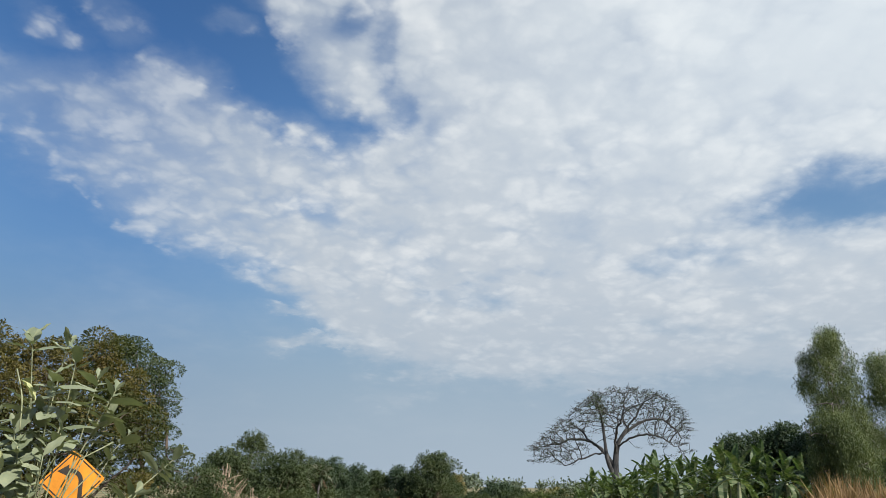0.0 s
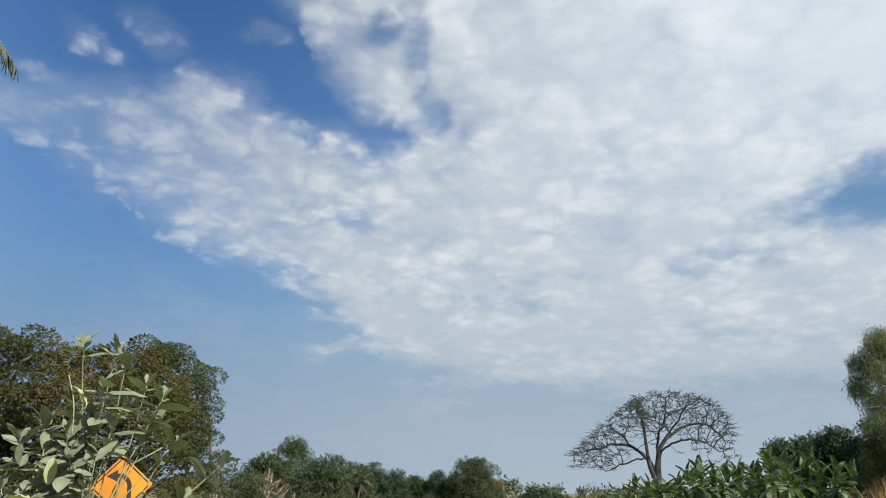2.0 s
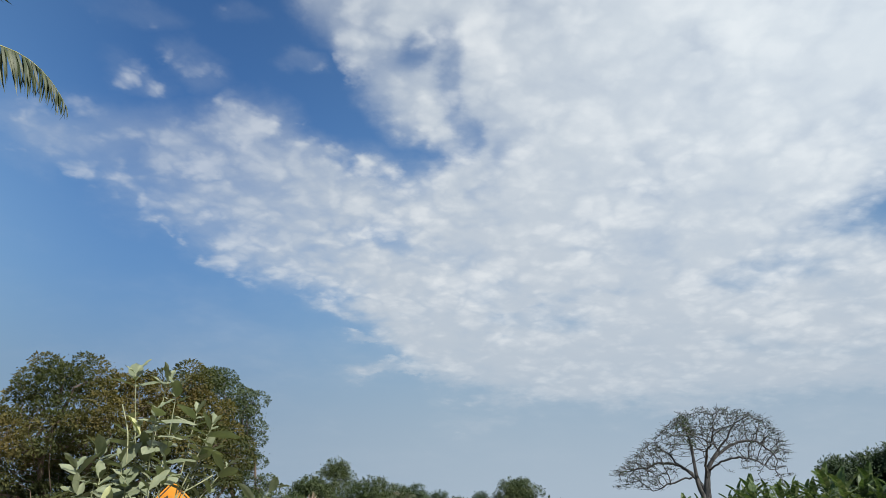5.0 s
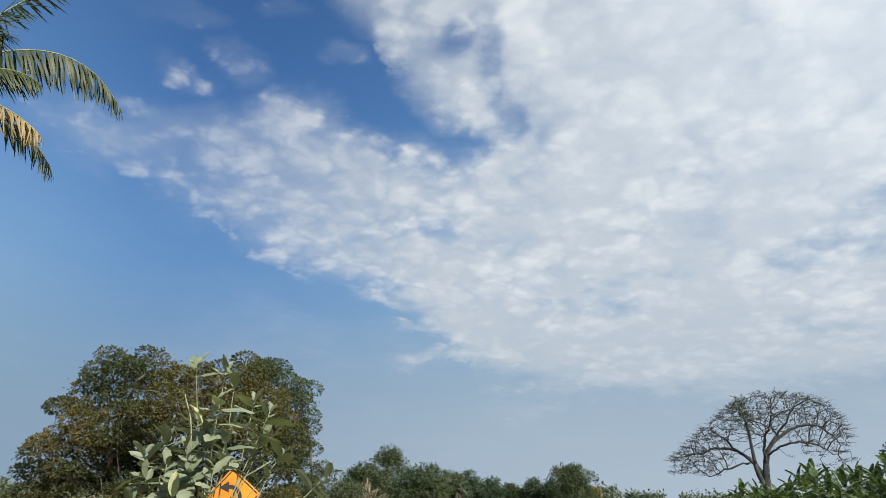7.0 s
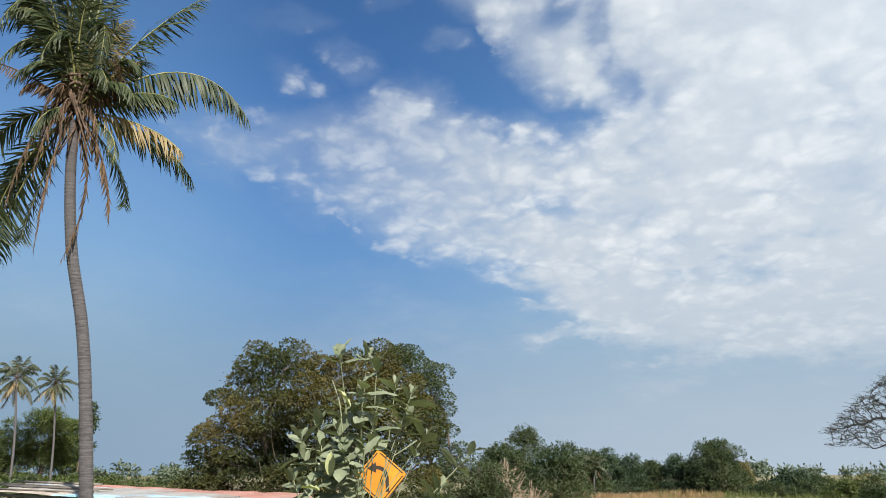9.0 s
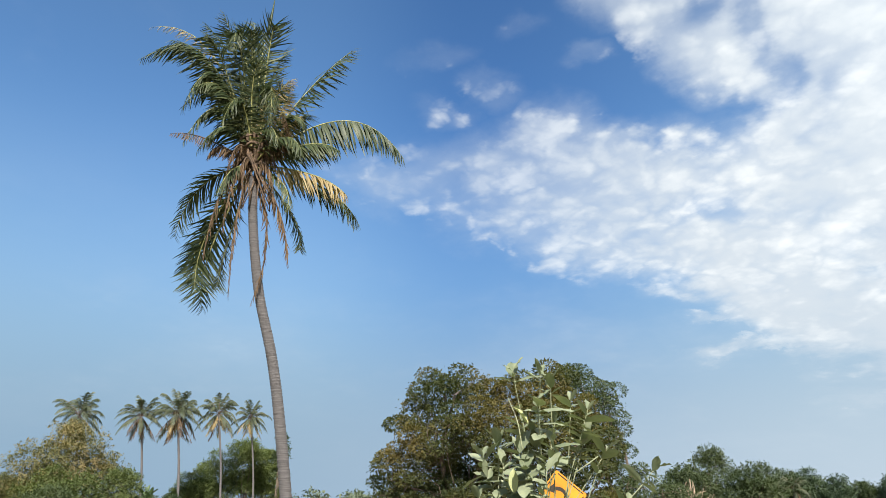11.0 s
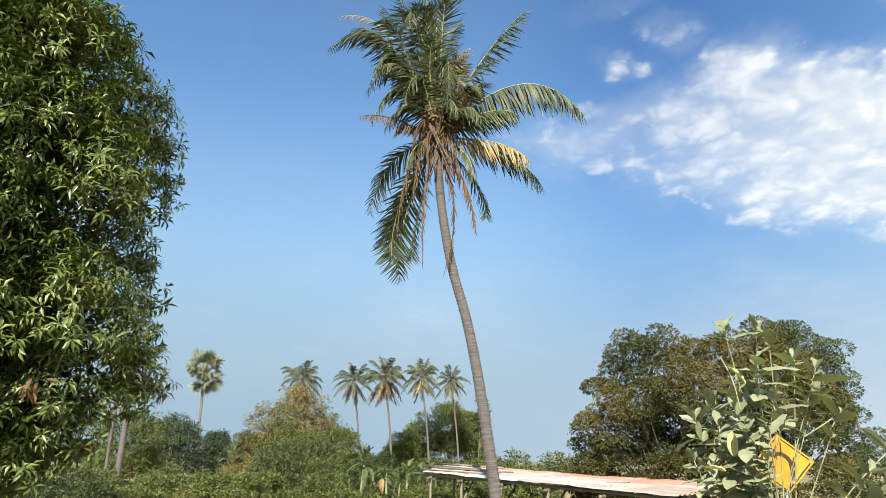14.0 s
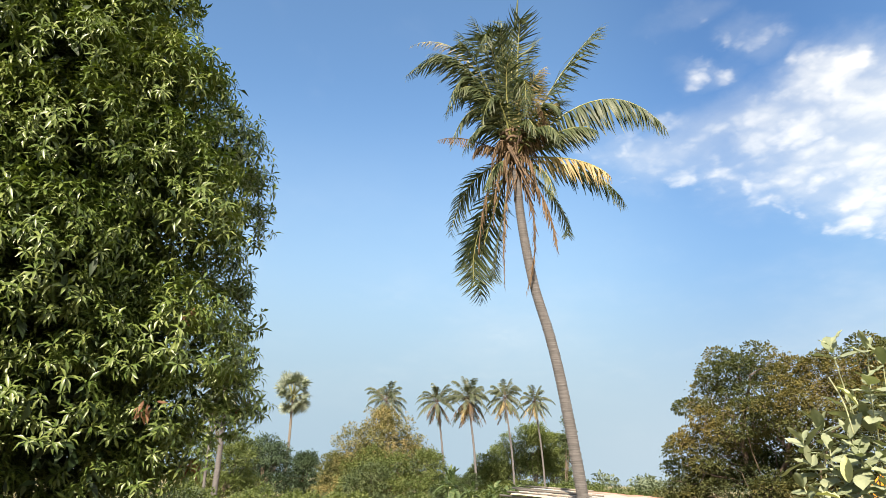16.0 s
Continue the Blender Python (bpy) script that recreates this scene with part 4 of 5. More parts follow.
def build_sign():
    d = 10.5
    at = seen_at(27.0, -0.15, d)
    ob = thing("road_sign", "orange diamond road sign with a black curve arrow", "road sign", (at.x, at.y, 0))
    # the face looks back at the road, a little off the camera's line
    turn = pose(0, 0, at.z, 90, 0, 20.0) @ pose(0, 0, 0, 0, 0, 45 + 5.0)
    half = 0.275

    def face_part(name, bm, mat, label=""):
        bmesh.ops.transform(bm, matrix=turn, verts=bm.verts)
        return part(name, bm, mat, ob, label)

    face_part("plate", plate(rounded_square(half, 0.03), 0.003, 0), YELLOW, "orange reflective plate")
    # border: four thin strips
    for q in range(4):
        bm = plate([(-half * 0.80, half * 0.87), (half * 0.80, half * 0.87), (half * 0.80, half * 0.93), (-half * 0.80, half * 0.93)], 0.0012, 0.0035)
        bmesh.ops.rotate(bm, cent=(0, 0, 0), matrix=Matrix.Rotation(q * math.pi / 2, 3, "Z"), verts=bm.verts)
        face_part("border", bm, BLACK)
    # arrow, drawn in the diamond's upright axes
    back45 = Matrix.Rotation(radians(-45), 3, "Z")
    w = 0.052
    arc_out, arc_in = [], []
    for k in range(13):
        a = radians(k * 7.5)
        arc_out.append((-0.05 + (0.15 + w / 2) * math.cos(a), -0.02 + (0.15 + w / 2) * math.sin(a)))
        arc_in.append((-0.05 + (0.15 - w / 2) * math.cos(a), -0.02 + (0.15 - w / 2) * math.sin(a)))
    shaft = [(0.1 - w / 2, -0.22), (0.1 + w / 2, -0.22)] + arc_out + arc_in[::-1]
    bm = plate(shaft, 0.0012, 0.0035)
    bmesh.ops.rotate(bm, cent=(0, 0, 0), matrix=back45, verts=bm.verts)
    face_part("arrow_shaft", bm, BLACK)
    bm = plate([(-0.185, 0.13), (-0.05, 0.055), (-0.05, 0.205)], 0.0012, 0.0035)
    bmesh.ops.rotate(bm, cent=(0, 0, 0), matrix=back45, verts=bm.verts)
    face_part("arrow_head", bm, BLACK)
    f = turn.to_3x3() @ Vector((0, 0, 1))
    behind = -f * 0.035
    add_part("post", np_mesh("post", *tube([(behind.x, behind.y, ground_height(at.x, at.y) - 0.3), (behind.x, behind.y, 1.0), (behind.x, behind.y, at.z + 0.3)], 0.03, 12)), GALV, ob, "grey steel post")


build_sign()


# ---- milkweed bush in front of the sign ----
def big_leaf(length, width, fold, droop, seed):
    """A broad oval leaf with a pale midrib line and a wavy blade."""
    g = np.random.default_rng(seed)
    n, verts, faces = 8, [], []
    for i in range(n + 1):
        s = i / n
        w = width * (math.sin(math.pi * min(1, s ** 0.8 * 0.97 + 0.03)) ** 0.75) * (0.55 + 0.55 * s if s < 0.8 else 0.99)
        for u in (-1, -0.5, 0, 0.5, 1):
            verts.append((u * w / 2, s * length, fold * abs(u) * w - droop * s * s * length + g.normal() * 0.004 * abs(u)))
    for i in range(n):
        for j in range(4):
            a = i * 5 + j
            faces.append((a, a + 1, a + 6, a + 5))
    return np_mesh("leaf", verts, faces)


def build_milkweed():
    global rng
    rng = np.random.default_rng(12)
    D = 5.4
    base = spot(30.4, D)
    g0 = float(ground_height(base.x, base.y))
    base.z = g0
    ob = thing("milkweed_shrub", "tall milkweed shrub with broad grey-green felted leaves", "shrub", base)
    shapes = [big_leaf(0.22, 0.125, 0.08, 0.10, 1), big_leaf(0.20, 0.105, 0.16, 0.02, 2), big_leaf(0.24, 0.125, 0.05, 0.2, 3), big_leaf(0.15, 0.07, 0.22, 0.0, 4), big_leaf(0.16, 0.10, 0.1, 0.12, 5)]
    for me in shapes:
        me.materials.append(MILKWEED)
    old = big_leaf(0.16, 0.085, 0.3, 0.15, 6)
    old.materials.append(MILKWEED_OLD)
    # shoots: azimuth, elevation, distance, number of leaf pairs
    shoots = ((29.9, 10.2, 5.3, 3), (26.8, 9.2, 5.2, 3), (28.0, 7.8, 5.0, 5), (23.9, 6.9, 5.4, 5), (26.6, 6.0, 5.5, 3), (31.3, 4.6, 5.6, 5),
              (27.0, 4.4, 5.1, 4), (29.3, 2.8, 4.9, 6), (23.4, 2.4, 5.5, 4), (26.6, 3.0, 5.0, 4), (28.0, 0.9, 4.8, 5), (31.9, -0.6, 5.0, 5), (19.0, 2.4, 5.7, 5),
              (21.4, -0.4, 5.6, 4), (21.2, -1.8, 5.4, 4), (28.9, -0.2, 5.0, 5), (28.2, -1.8, 4.9, 4), (24.2, 5.0, 5.7, 4), (30.5, -1.8, 5.1, 5), (22.6, 3.8, 5.8, 3),
              (29.2, 6.0, 5.4, 3), (30.4, 1.2, 5.0, 5), (27.6, 2.2, 4.8, 5), (32.3, 1.8, 5.3, 3), (27.6, 9.8, 5.3, 2), (25.2, 7.6, 5.5, 3), (29.8, 4.0, 5.1, 6), (31.0, 2.8, 5.2, 6), (28.4, 5.0, 5.2, 5), (32.6, 3.4, 5.4, 5), (29.0, -1.0, 4.9, 5), (33.0, 0.2, 5.2, 5), (24.8, 4.0, 5.6, 4))
    for n_shoot, (az, el, d, pairs) in enumerate(shoots):
        tip = np.array(seen_at(az, el - 0.35, d, 0.5) - base)
        root = np.array([rng.normal() * 0.08, rng.normal() * 0.08, -0.1])
        mid = root + (tip - root) * 0.5 + np.array([-(tip[0]) * 0.18, -(tip[1]) * 0.18, 0.12]) + rng.normal(size=3) * 0.07
        line = curve([root, mid, tip], 8)
        add_part("stem", np_mesh("stem", *tube(line, np.linspace(0.008, 0.003, len(line)), 6)), STALK, ob, "pale felted stem")
        t = unit(line[-1] - line[-4])
        turn = rng.uniform(0, 3.14)
        for k in range(pairs + 7):
            p = tip - t * (0.045 * k if k < pairs else 0.045 * pairs + 0.09 * (k - pairs))
            if k >= pairs:
                p = line[max(2, len(line) - 3 - 2 * (k - pairs))]
            turn += math.pi / 2 + rng.normal() * 0.2
            for q in (0, 1):
                if k >= pairs and rng.random() < 0.3:
                    continue
                B = bases(t[None], np.array([[0.3, 0.2, 1.0]]))[0]
                out = B[:, 0] * math.cos(turn + q * math.pi) + B[:, 2] * math.sin(turn + q * math.pi)
                openness = min(1.0, 0.35 + 0.2 * k + rng.normal() * 0.1)
                al = unit(t * (1.1 - openness) + out * (0.3 + openness) + rng.normal(size=3) * 0.1)
                nor = unit(t - al * np.dot(t, al) + 0.15 * rng.normal(size=3))
                far = base + Vector(p + al * 0.13) - STEP * 0.5
                a_far, e_far = math.degrees(math.atan2(-far.x, far.y)), math.degrees(math.atan2(far.z - EYE, far.xy.length))
                if 23.8 < a_far < 27.6 and -4.0 < e_far < 2.0:
                    continue      # the sign's open side stays clear
                R = bases(al[None], nor[None])[0]
                me = shapes[3] if k == 0 else shapes[int(rng.integers(0, 5))]
                leaf = new("leaf", me)
                leaf.parent = ob
                s = rng.uniform(0.58, 1.1)
                leaf.matrix_basis = Matrix.Translation(p) @ Matrix([[*(R[i] * s), 0] for i in range(3)] + [[0, 0, 0, 1]])
    for az, el, d, rx, rz in ((28.9, 5.5, 5.0, 60, 100), (31.0, -0.9, 4.75, 15, 80), (30.2, 0.2, 4.9, 100, 20)):
        leaf = new("leaf", old)
        leaf.parent = ob
        leaf.matrix_basis = Matrix.Translation(seen_at(az, el, d, 0.5) - base) @ pose(0, 0, 0, rx, 0, rz)
        tagged(leaf, "yellowed leaf")
    # bare stalks that stick out
    for a, b in (((30.4, 7.6, 5.1), (29.4, 3.5, 5.0)), ((23.4, 2.9, 5.2), (25.4, 1.6, 5.1))):
        p, q = np.array(seen_at(*a, 0.5) - base), np.array(seen_at(*b, 0.5) - base)
        add_part("bare_stalk", np_mesh("bare_stalk", *tube(curve([q, (p + q) / 2 + np.array([0.02, 0, 0.01]), p], 5), 0.0045, 6)), STALK, ob, "bare pale stalk")


build_milkweed()


# ---- low shed with a patched roof ----
def sheet_mesh(length, width, waves, seed):
    """A corrugated sheet, a little bent and worn at its ends."""
    g = np.random.default_rng(seed)
    nx, ny = 8, waves * 4 + 1
    xs, ys = np.linspace(0, length, nx), np.linspace(-width / 2, width / 2, ny)
    bend = g.normal(size=nx) * 0.008
    v = []
    for k in (0.0, -0.004):
        for i, x in enumerate(xs):
            for y in ys:
                v.append((x, y, 0.016 * math.cos((y / width) * waves * 2 * math.pi) + bend[i] + k))
    f = []
    m = nx * ny
    for i in range(nx - 1):
        for j in range(ny - 1):
            a = i * ny + j
            f.append((a, a + ny, a + ny + 1, a + 1))
            f.append((a + m, a + m + 1, a + m + ny + 1, a + m + ny))
    return np_mesh("roof_sheet", v, f)


def build_shed():
    global rng
    rng = np.random.default_rng(9)
    A, B = seen_at(50.6, -0.42, 23.2, 1), seen_at(29.5, -1.45, 19.0, 1)       # far edge of the roof
    Cc, Dd = seen_at(52.4, -0.95, 21.3, 1), seen_at(33.5, -2.3, 14.5, 1)     # near edge
    ob = thing("shed", "low open shed with patched white, red and blue roof sheets", "shed", (A.x, A.y, 0))
    o = Vector((A.x, A.y, 0))
    tones = [((0.24, 0.225, 0.215), (0.36, 0.345, 0.335), (0.25, 0.185, 0.155)), ((0.30, 0.12, 0.10), (0.45, 0.25, 0.21), (0.48, 0.41, 0.37)), ((0.20, 0.35, 0.45), (0.42, 0.55, 0.62), (0.55, 0.55, 0.52)),
             ((0.30, 0.25, 0.21), (0.48, 0.42, 0.36), (0.22, 0.14, 0.10))]
    mats = [rough_material(n, a, b, 1.4, 0.55, 0.15, (1, 3, 1), c) for n, (a, b, c) in zip(("chalky_white_sheet", "faded_red_sheet", "faded_blue_sheet", "rusty_grey_sheet"), tones)]
    order = [[3, 1, 1, 1], [2, 0, 1, 1], [0, 0, 0, 1], [0, 0, 0, 0], [3, 0, 2, 0], [3, 2, 0, 0]]
    rows, cols = 6, 4
    for i in range(rows):
        for j in range(cols):
            s0, s1 = j / cols - 0.01, (j + 1) / cols + 0.03
            u = (i + 0.5) / rows
            p0 = A.lerp(Cc, u).lerp(B.lerp(Dd, u), s0)
            p1 = A.lerp(Cc, u).lerp(B.lerp(Dd, u), s1)
            w0 = (A.lerp(B, s0) - Cc.lerp(Dd, s0)).length / rows * 1.12
            x = (p1 - p0)
            L = x.length
            x.normalize()
            across = (Cc.lerp(Dd, s0) - A.lerp(B, s0)).normalized()
            zax = x.cross(-across).normalized()
            if zax.z < 0:
                zax = -zax
            yax = zax.cross(x)
            me = sheet_mesh(L, w0, 5, i * 7 + j)
            me.materials.append(mats[order[i][j]])
            sh = new("roof_sheet", me)
            sh.parent = ob
            lift = 0.02 + 0.012 * ((i + j) % 2) + rng.uniform(0, 0.01)
            p0 = p0 - o + zax * lift
            sh.matrix_basis = Matrix(((x.x, yax.x, zax.x, p0.x), (x.y, yax.y, zax.y, p0.y), (x.z, yax.z, zax.z, p0.z), (0, 0, 0, 1))) @ pose(0, 0, 0, 0, rng.normal() * 0.25, rng.normal() * 0.6)
    # poles under the roof, and posts
    for u in (0.03, 0.5, 0.97):
        p, q = A.lerp(Cc, u) - o, B.lerp(Dd, u) - o
        e = (q - p).normalized()
        add_part("purlin", np_mesh("purlin", *tube(np.linspace(p - e * 0.9 + Vector((0, 0, -0.06)), q + Vector((0, 0, -0.06)), 6), 0.035, 7, 0.05)), BARK_PALE, ob, "weathered round pole")
    for s in (0.02, 0.2, 0.4, 0.6, 0.8, 0.98):
        p, q = A.lerp(B, s) - o, Cc.lerp(Dd, s) - o
        add_part("rafter", np_mesh("rafter", *tube(np.linspace(p + Vector((0, 0, -0.13)), q + (q - p).normalized() * 0.25 + Vector((0, 0, -0.13)), 4), 0.035, 7, 0.05)), BARK, ob)
        for top in (p, q):
            h = float(ground_height(top.x + o.x, top.y + o.y))
            add_part("post", np_mesh("post", *tube([(top.x, top.y, h - 0.3), (top.x, top.y, 1.0), (top.x, top.y, top.z - 0.12)], 0.035, 8)), BARK_PALE, ob)
    for s in (0.2, 0.4, 0.6):
        p, q = A.lerp(B, s) - o, Cc.lerp(Dd, s) - o
        add_part("brace", np_mesh("brace", *tube(np.linspace((q.x, q.y, q.z - 0.75), q.lerp(p, 0.35) + Vector((0, 0, -0.16)), 3), 0.028, 6)), BARK_PALE, ob, "slanting pole brace")
    # loose battens that lie on the end of the roof
    for k in range(7):
        u0, u1 = rng.uniform(0, 1), rng.uniform(0, 1)
        p = A.lerp(Cc, u0) - o + (A - B).normalized() * rng.uniform(0.1, 0.8) + Vector((0, 0, 0.07))
        q = A.lerp(Cc, u0 * 0.6 + u1 * 0.4).lerp(B.lerp(Dd, u0), rng.uniform(0.15, 0.4)) - o + Vector((0, 0, 0.075))
        add_part("batten", np_mesh("batten", *tube(np.linspace(p, q, 3), 0.022, 5)), BARK_PALE, ob, "loose grey batten")


build_shed()


# ---- the broad olive-brown tree and its darker neighbour ----
def build_broad_tree(name, label, where, lobes, seed, mat, attract, per, size, trunk, forks):
    global rng
    rng = np.random.default_rng(seed)
    ob = thing(name, label, "tree", where)
    L = [(*(seen_at(a, e - 0.75, d, 0.5) - where), r * 0.85) for a, e, d, r in lobes]
    for k in range(len(lobes) * 3):
        q = L[int(rng.integers(0, len(lobes)))]
        off = random_dirs(1)[0] * np.array([1, 1, 0.8]) * q[3] * rng.uniform(0.75, 1.1)
        L.append((q[0] + off[0], q[1] + off[1], q[2] + off[2], rng.uniform(0.25, 0.5)))
    L = np.array(L)
    # twig ends over the shells of the lobes
    w = L[:, 3] ** 2
    pick = rng.choice(len(L), attract, p=w / w.sum())
    d = random_dirs(attract)
    att = L[pick, :3] + d * (L[pick, 3] * rng.uniform(0.55, 1.08, attract))[:, None]
    att = att[att[:, 2] > 0.25]
    nodes, par = colonise(forks, att, 0.32, 2.5, 0.25)
    (v, f), tips = skeleton_mesh(nodes, par, 0.009, 2.1, 6, trunk)
    add_part("trunk", np_mesh("trunk", v, f), BARK, ob, "dark forked trunk with many limbs")
    # domed clumps of small leaves round chosen twig ends, and thin foliage between them
    ends = np.array(nodes)[tips]
    ends = ends[rng.permutation(len(ends))]
    seat = []
    for p in ends:
        if all((p[0] - q[0]) ** 2 + (p[1] - q[1]) ** 2 + (p[2] - q[2]) ** 2 > 0.38 ** 2 for q in seat):
            seat.append(p)
    seat = np.array(seat)
    n = len(seat)
    reach = rng.uniform(0.25, 0.46, n)
    k = (per * (reach / 0.3) ** 2).astype(int)
    d = random_dirs(k.sum())
    d[:, 2] = np.abs(d[:, 2]) * np.where(rng.random(len(d)) < 0.25, -0.6, 1.0)
    at = np.repeat(seat, k, 0) + d * (np.repeat(reach, k) * (1 - 0.35 * rng.random(len(d)) ** 2))[:, None] * np.array([1, 1, 0.75])
    at = np.concatenate([at, np.repeat(ends, 16, 0) + rng.normal(size=(len(ends) * 16, 3)) * 0.15])
    out = np.concatenate([d, random_dirs(len(ends) * 16)])
    along = unit(out + 0.7 * random_dirs(len(at)) - np.array([0, 0, 0.3]))
    nor = unit(out * 0.8 + np.array([0, 0, 0.5]) + 0.5 * random_dirs(len(at)))
    at[:, 2] = np.maximum(at[:, 2], 0.05)
    add_part("crown", np_mesh("crown", *scatter(SMALL_V, SMALL_F, bases(along, nor), at, size * rng.uniform(0.6, 1.4, len(at)))), mat, ob)
    return ob, L


def build_trees_by_sign():
    D = 21.0
    where = spot(33.5, D)
    ob, L = build_broad_tree("tamarind_tree", "broad tree with dusty olive and browning small leaves", where,
                     ((37.4, 6.3, 21, 0.95), (36.0, 8.6, 21, 0.8), (33.8, 9.0, 20.5, 0.75), (31.3, 8.8, 20.5, 0.7), (29.0, 8.4, 20.5, 0.8), (26.5, 8.3, 20.5, 0.7), (24.5, 7.3, 20.5, 0.7),
                      (38.2, 3.8, 21, 0.75), (39.5, 1.4, 21, 0.7), (35.0, 6.0, 20.0, 0.9), (32.0, 6.0, 19.6, 1.0), (28.8, 5.8, 19.5, 1.0), (25.8, 5.2, 19.6, 0.95), (23.6, 4.6, 20.2, 0.8),
                      (36.5, 2.0, 20.3, 0.75), (34.0, -0.3, 20, 0.8), (30.5, 2.5, 20.0, 0.8), (27.0, 1.5, 19.8, 0.9), (23.5, 1.5, 20, 0.85), (39.8, -0.8, 21, 0.8), (36.6, -1.4, 20.3, 0.7), (30.5, -1.0, 20, 0.8), (26.0, -2.0, 20, 0.9), (37.6, 0.6, 22, 0.9), (34.2, 2.8, 22.3, 1.1), (35.4, 3.8, 21.6, 0.9), (32.0, 1.0, 22, 1.0), (38.4, 2.4, 20.8, 0.6), (35.2, 0.8, 20.4, 0.6)),
                     51, TAMARIND, 3200, 270, 0.082, 0.26,
                     [(0, 0, -0.3), (0.1, 0, 0.5), (0.0, 0.1, 1.0), (-0.15, 0.05, 1.6)])
    where = spot(22.5, 24.0)
    build_broad_tree("dark_green_tree", "dark green small-leaved tree standing behind the olive one", where,
                     ((25.6, 9.0, 24, 0.75), (24.4, 9.2, 24, 0.6), (22.6, 8.0, 24, 0.7), (21.7, 6.6, 24, 0.6), (21.9, 4.4, 24, 0.7), (21.6, 2.3, 24, 0.8), (20.3, 1.0, 24, 0.8), (19.0, 0.0, 24, 0.9), (23.5, 6.0, 24.4, 1.0), (22.0, -1.0, 24, 1.0), (17.8, -0.8, 25, 0.8)),
                     52, OLIVE, 1400, 240, 0.08, 0.2, [(0, 0, -0.3), (0.1, 0, 0.8), (0.0, 0.1, 1.6), (0.1, 0.1, 2.4)])


build_trees_by_sign()


# ---- bare rain tree ----
def build_bare_tree():
    global rng
    rng = np.random.default_rng(61)
    D = 115.0
    where = spot(-13.9, D)
    ob = thing("rain_tree", "nearly leafless wide rain tree with dark spreading branches", "tree", where)
    right = np.array([math.cos(radians(-13.9)), math.sin(radians(-13.9)), 0])
    deep = np.array([-right[1], right[0], 0])

    def at_plane(*rows):
        return [right * u + deep * w + np.array([0, 0, z]) for u, w, z in rows]

    # main limbs: across, away, up
    limbs = [
        at_plane((0, 0, -0.5), (0.1, 0, 4), (0.3, 0.2, 7.2), (0.9, 0.2, 9.5), (2.2, 0, 11.5), (3.8, -0.5, 13.5), (5.0, -0.5, 15.5)),
        at_plane((0.9, 0.2, 9.5), (2.2, 1, 11.0), (4.5, 1.5, 12.6), (7.0, 1.5, 13.2), (9.2, 1.5, 12.2), (10.4, 1.5, 10.6)),
        at_plane((2.2, 0, 11.5), (1.9, -1.2, 14.0), (2.2, -2, 16.3)),
        at_plane((0.0, 0, 4.0), (-0.9, -0.3, 6.4), (-1.2, -0.5, 8.8), (-1.4, -0.6, 11.5), (-1.7, -0.8, 14.0), (-2.4, -0.8, 16.2)),
        at_plane((0.2, 0.1, 5.6), (-1.6, 0.5, 8.0), (-3.6, 0.8, 9.6), (-6, 1, 9.9), (-8.5, 1, 9.3), (-11, 1, 9.0)),
        at_plane((-3.6, 0.8, 9.6), (-5, 1.5, 11.4), (-7, 2, 12.6)),
        at_plane((-1.6, 0.5, 8.0), (-3.6, 0, 7.4), (-6.0, -0.5, 6.4), (-8.2, -0.5, 5.6)),
        at_plane((0.7, 0.2, 8.8), (2.6, -1, 9.9), (5, -2, 10.5), (7.5, -2.5, 9.9), (9, -2.5, 8.6)),
        at_plane((0.3, 0.2, 7.2), (0.4, 3, 10.5), (1, 6, 12.5)),
        at_plane((0.3, 0.2, 7.2), (0.6, -3, 10.8), (1.5, -6, 12.5)),
    ]
    roots, parents = limb_nodes(limbs, 0.6)
    # the umbrella of twigs: its top falls to the field side in a slant and ends steeply on the other
    n = 2100
    u = rng.uniform(-13, 11.6, n)
    w = 8.5 * np.sqrt(np.maximum(0.05, 1 - ((u + 0.7) / 12.8) ** 2)) * rng.uniform(-1, 1, n)
    crest = np.interp(u, (-13, -10, -7.4, -3.6, 0, 4.2, 8.6, 10.5, 11.6), (8.8, 11.2, 13.4, 17.0, 17.9, 18.1, 16.8, 14.6, 11.5)) - 4.5 * (w / 9) ** 2
    layer = rng.random(n)
    z = crest - np.where(layer < 0.6, rng.uniform(0, 1.0, n), np.where(layer < 0.85, rng.uniform(2.2, 3.8, n), rng.uniform(4.5, 7.5, n)))
    edge = (layer > 0.85) & (np.abs(u) < 3.5)
    ok = (z > 6.2) & ~edge
    q = right * u[ok, None] + deep * w[ok, None] + np.array([0, 0, 1.0]) * z[ok, None]
    nodes, par = colonise(roots, q, 0.55, 6.0, 0.6, 90, parents=parents)
    (v, f), tips = skeleton_mesh(nodes, par, 0.034, 2.5, 6, 0.45)
    stems = [(v, f)]
    for limb, r0, r1 in ((limbs[0][:5], 0.7, 0.2), (limbs[3][:5], 0.40, 0.13), (limbs[4][:4], 0.28, 0.11), (limbs[1][:3], 0.2, 0.13)):
        line = curve(limb, 7)
        stems.append(tube(line, np.linspace(r0, r1, len(line)), 9, 0.06))
    add_part("trunk", np_mesh("trunk", *join(stems)), BARK_DARK, ob, "dark grey twin trunk and bare crooked branches")
    # a climbing plant in the fork of the slimmer stem
    vine = crown([(*p, r) for p, r in zip(at_plane((-1.7, -1.0, 14.2), (-2.3, -1.0, 15.6), (-1.4, -0.8, 12.6), (-3.0, -1.0, 15.0)), (0.8, 1.0, 0.6, 0.7))], 130, 6, 0.3, 0.25)
    add_part("vine", np_mesh("vine", *vine), OLIVE, ob, "dull green climber in the fork")
    tp = nodes[tips]
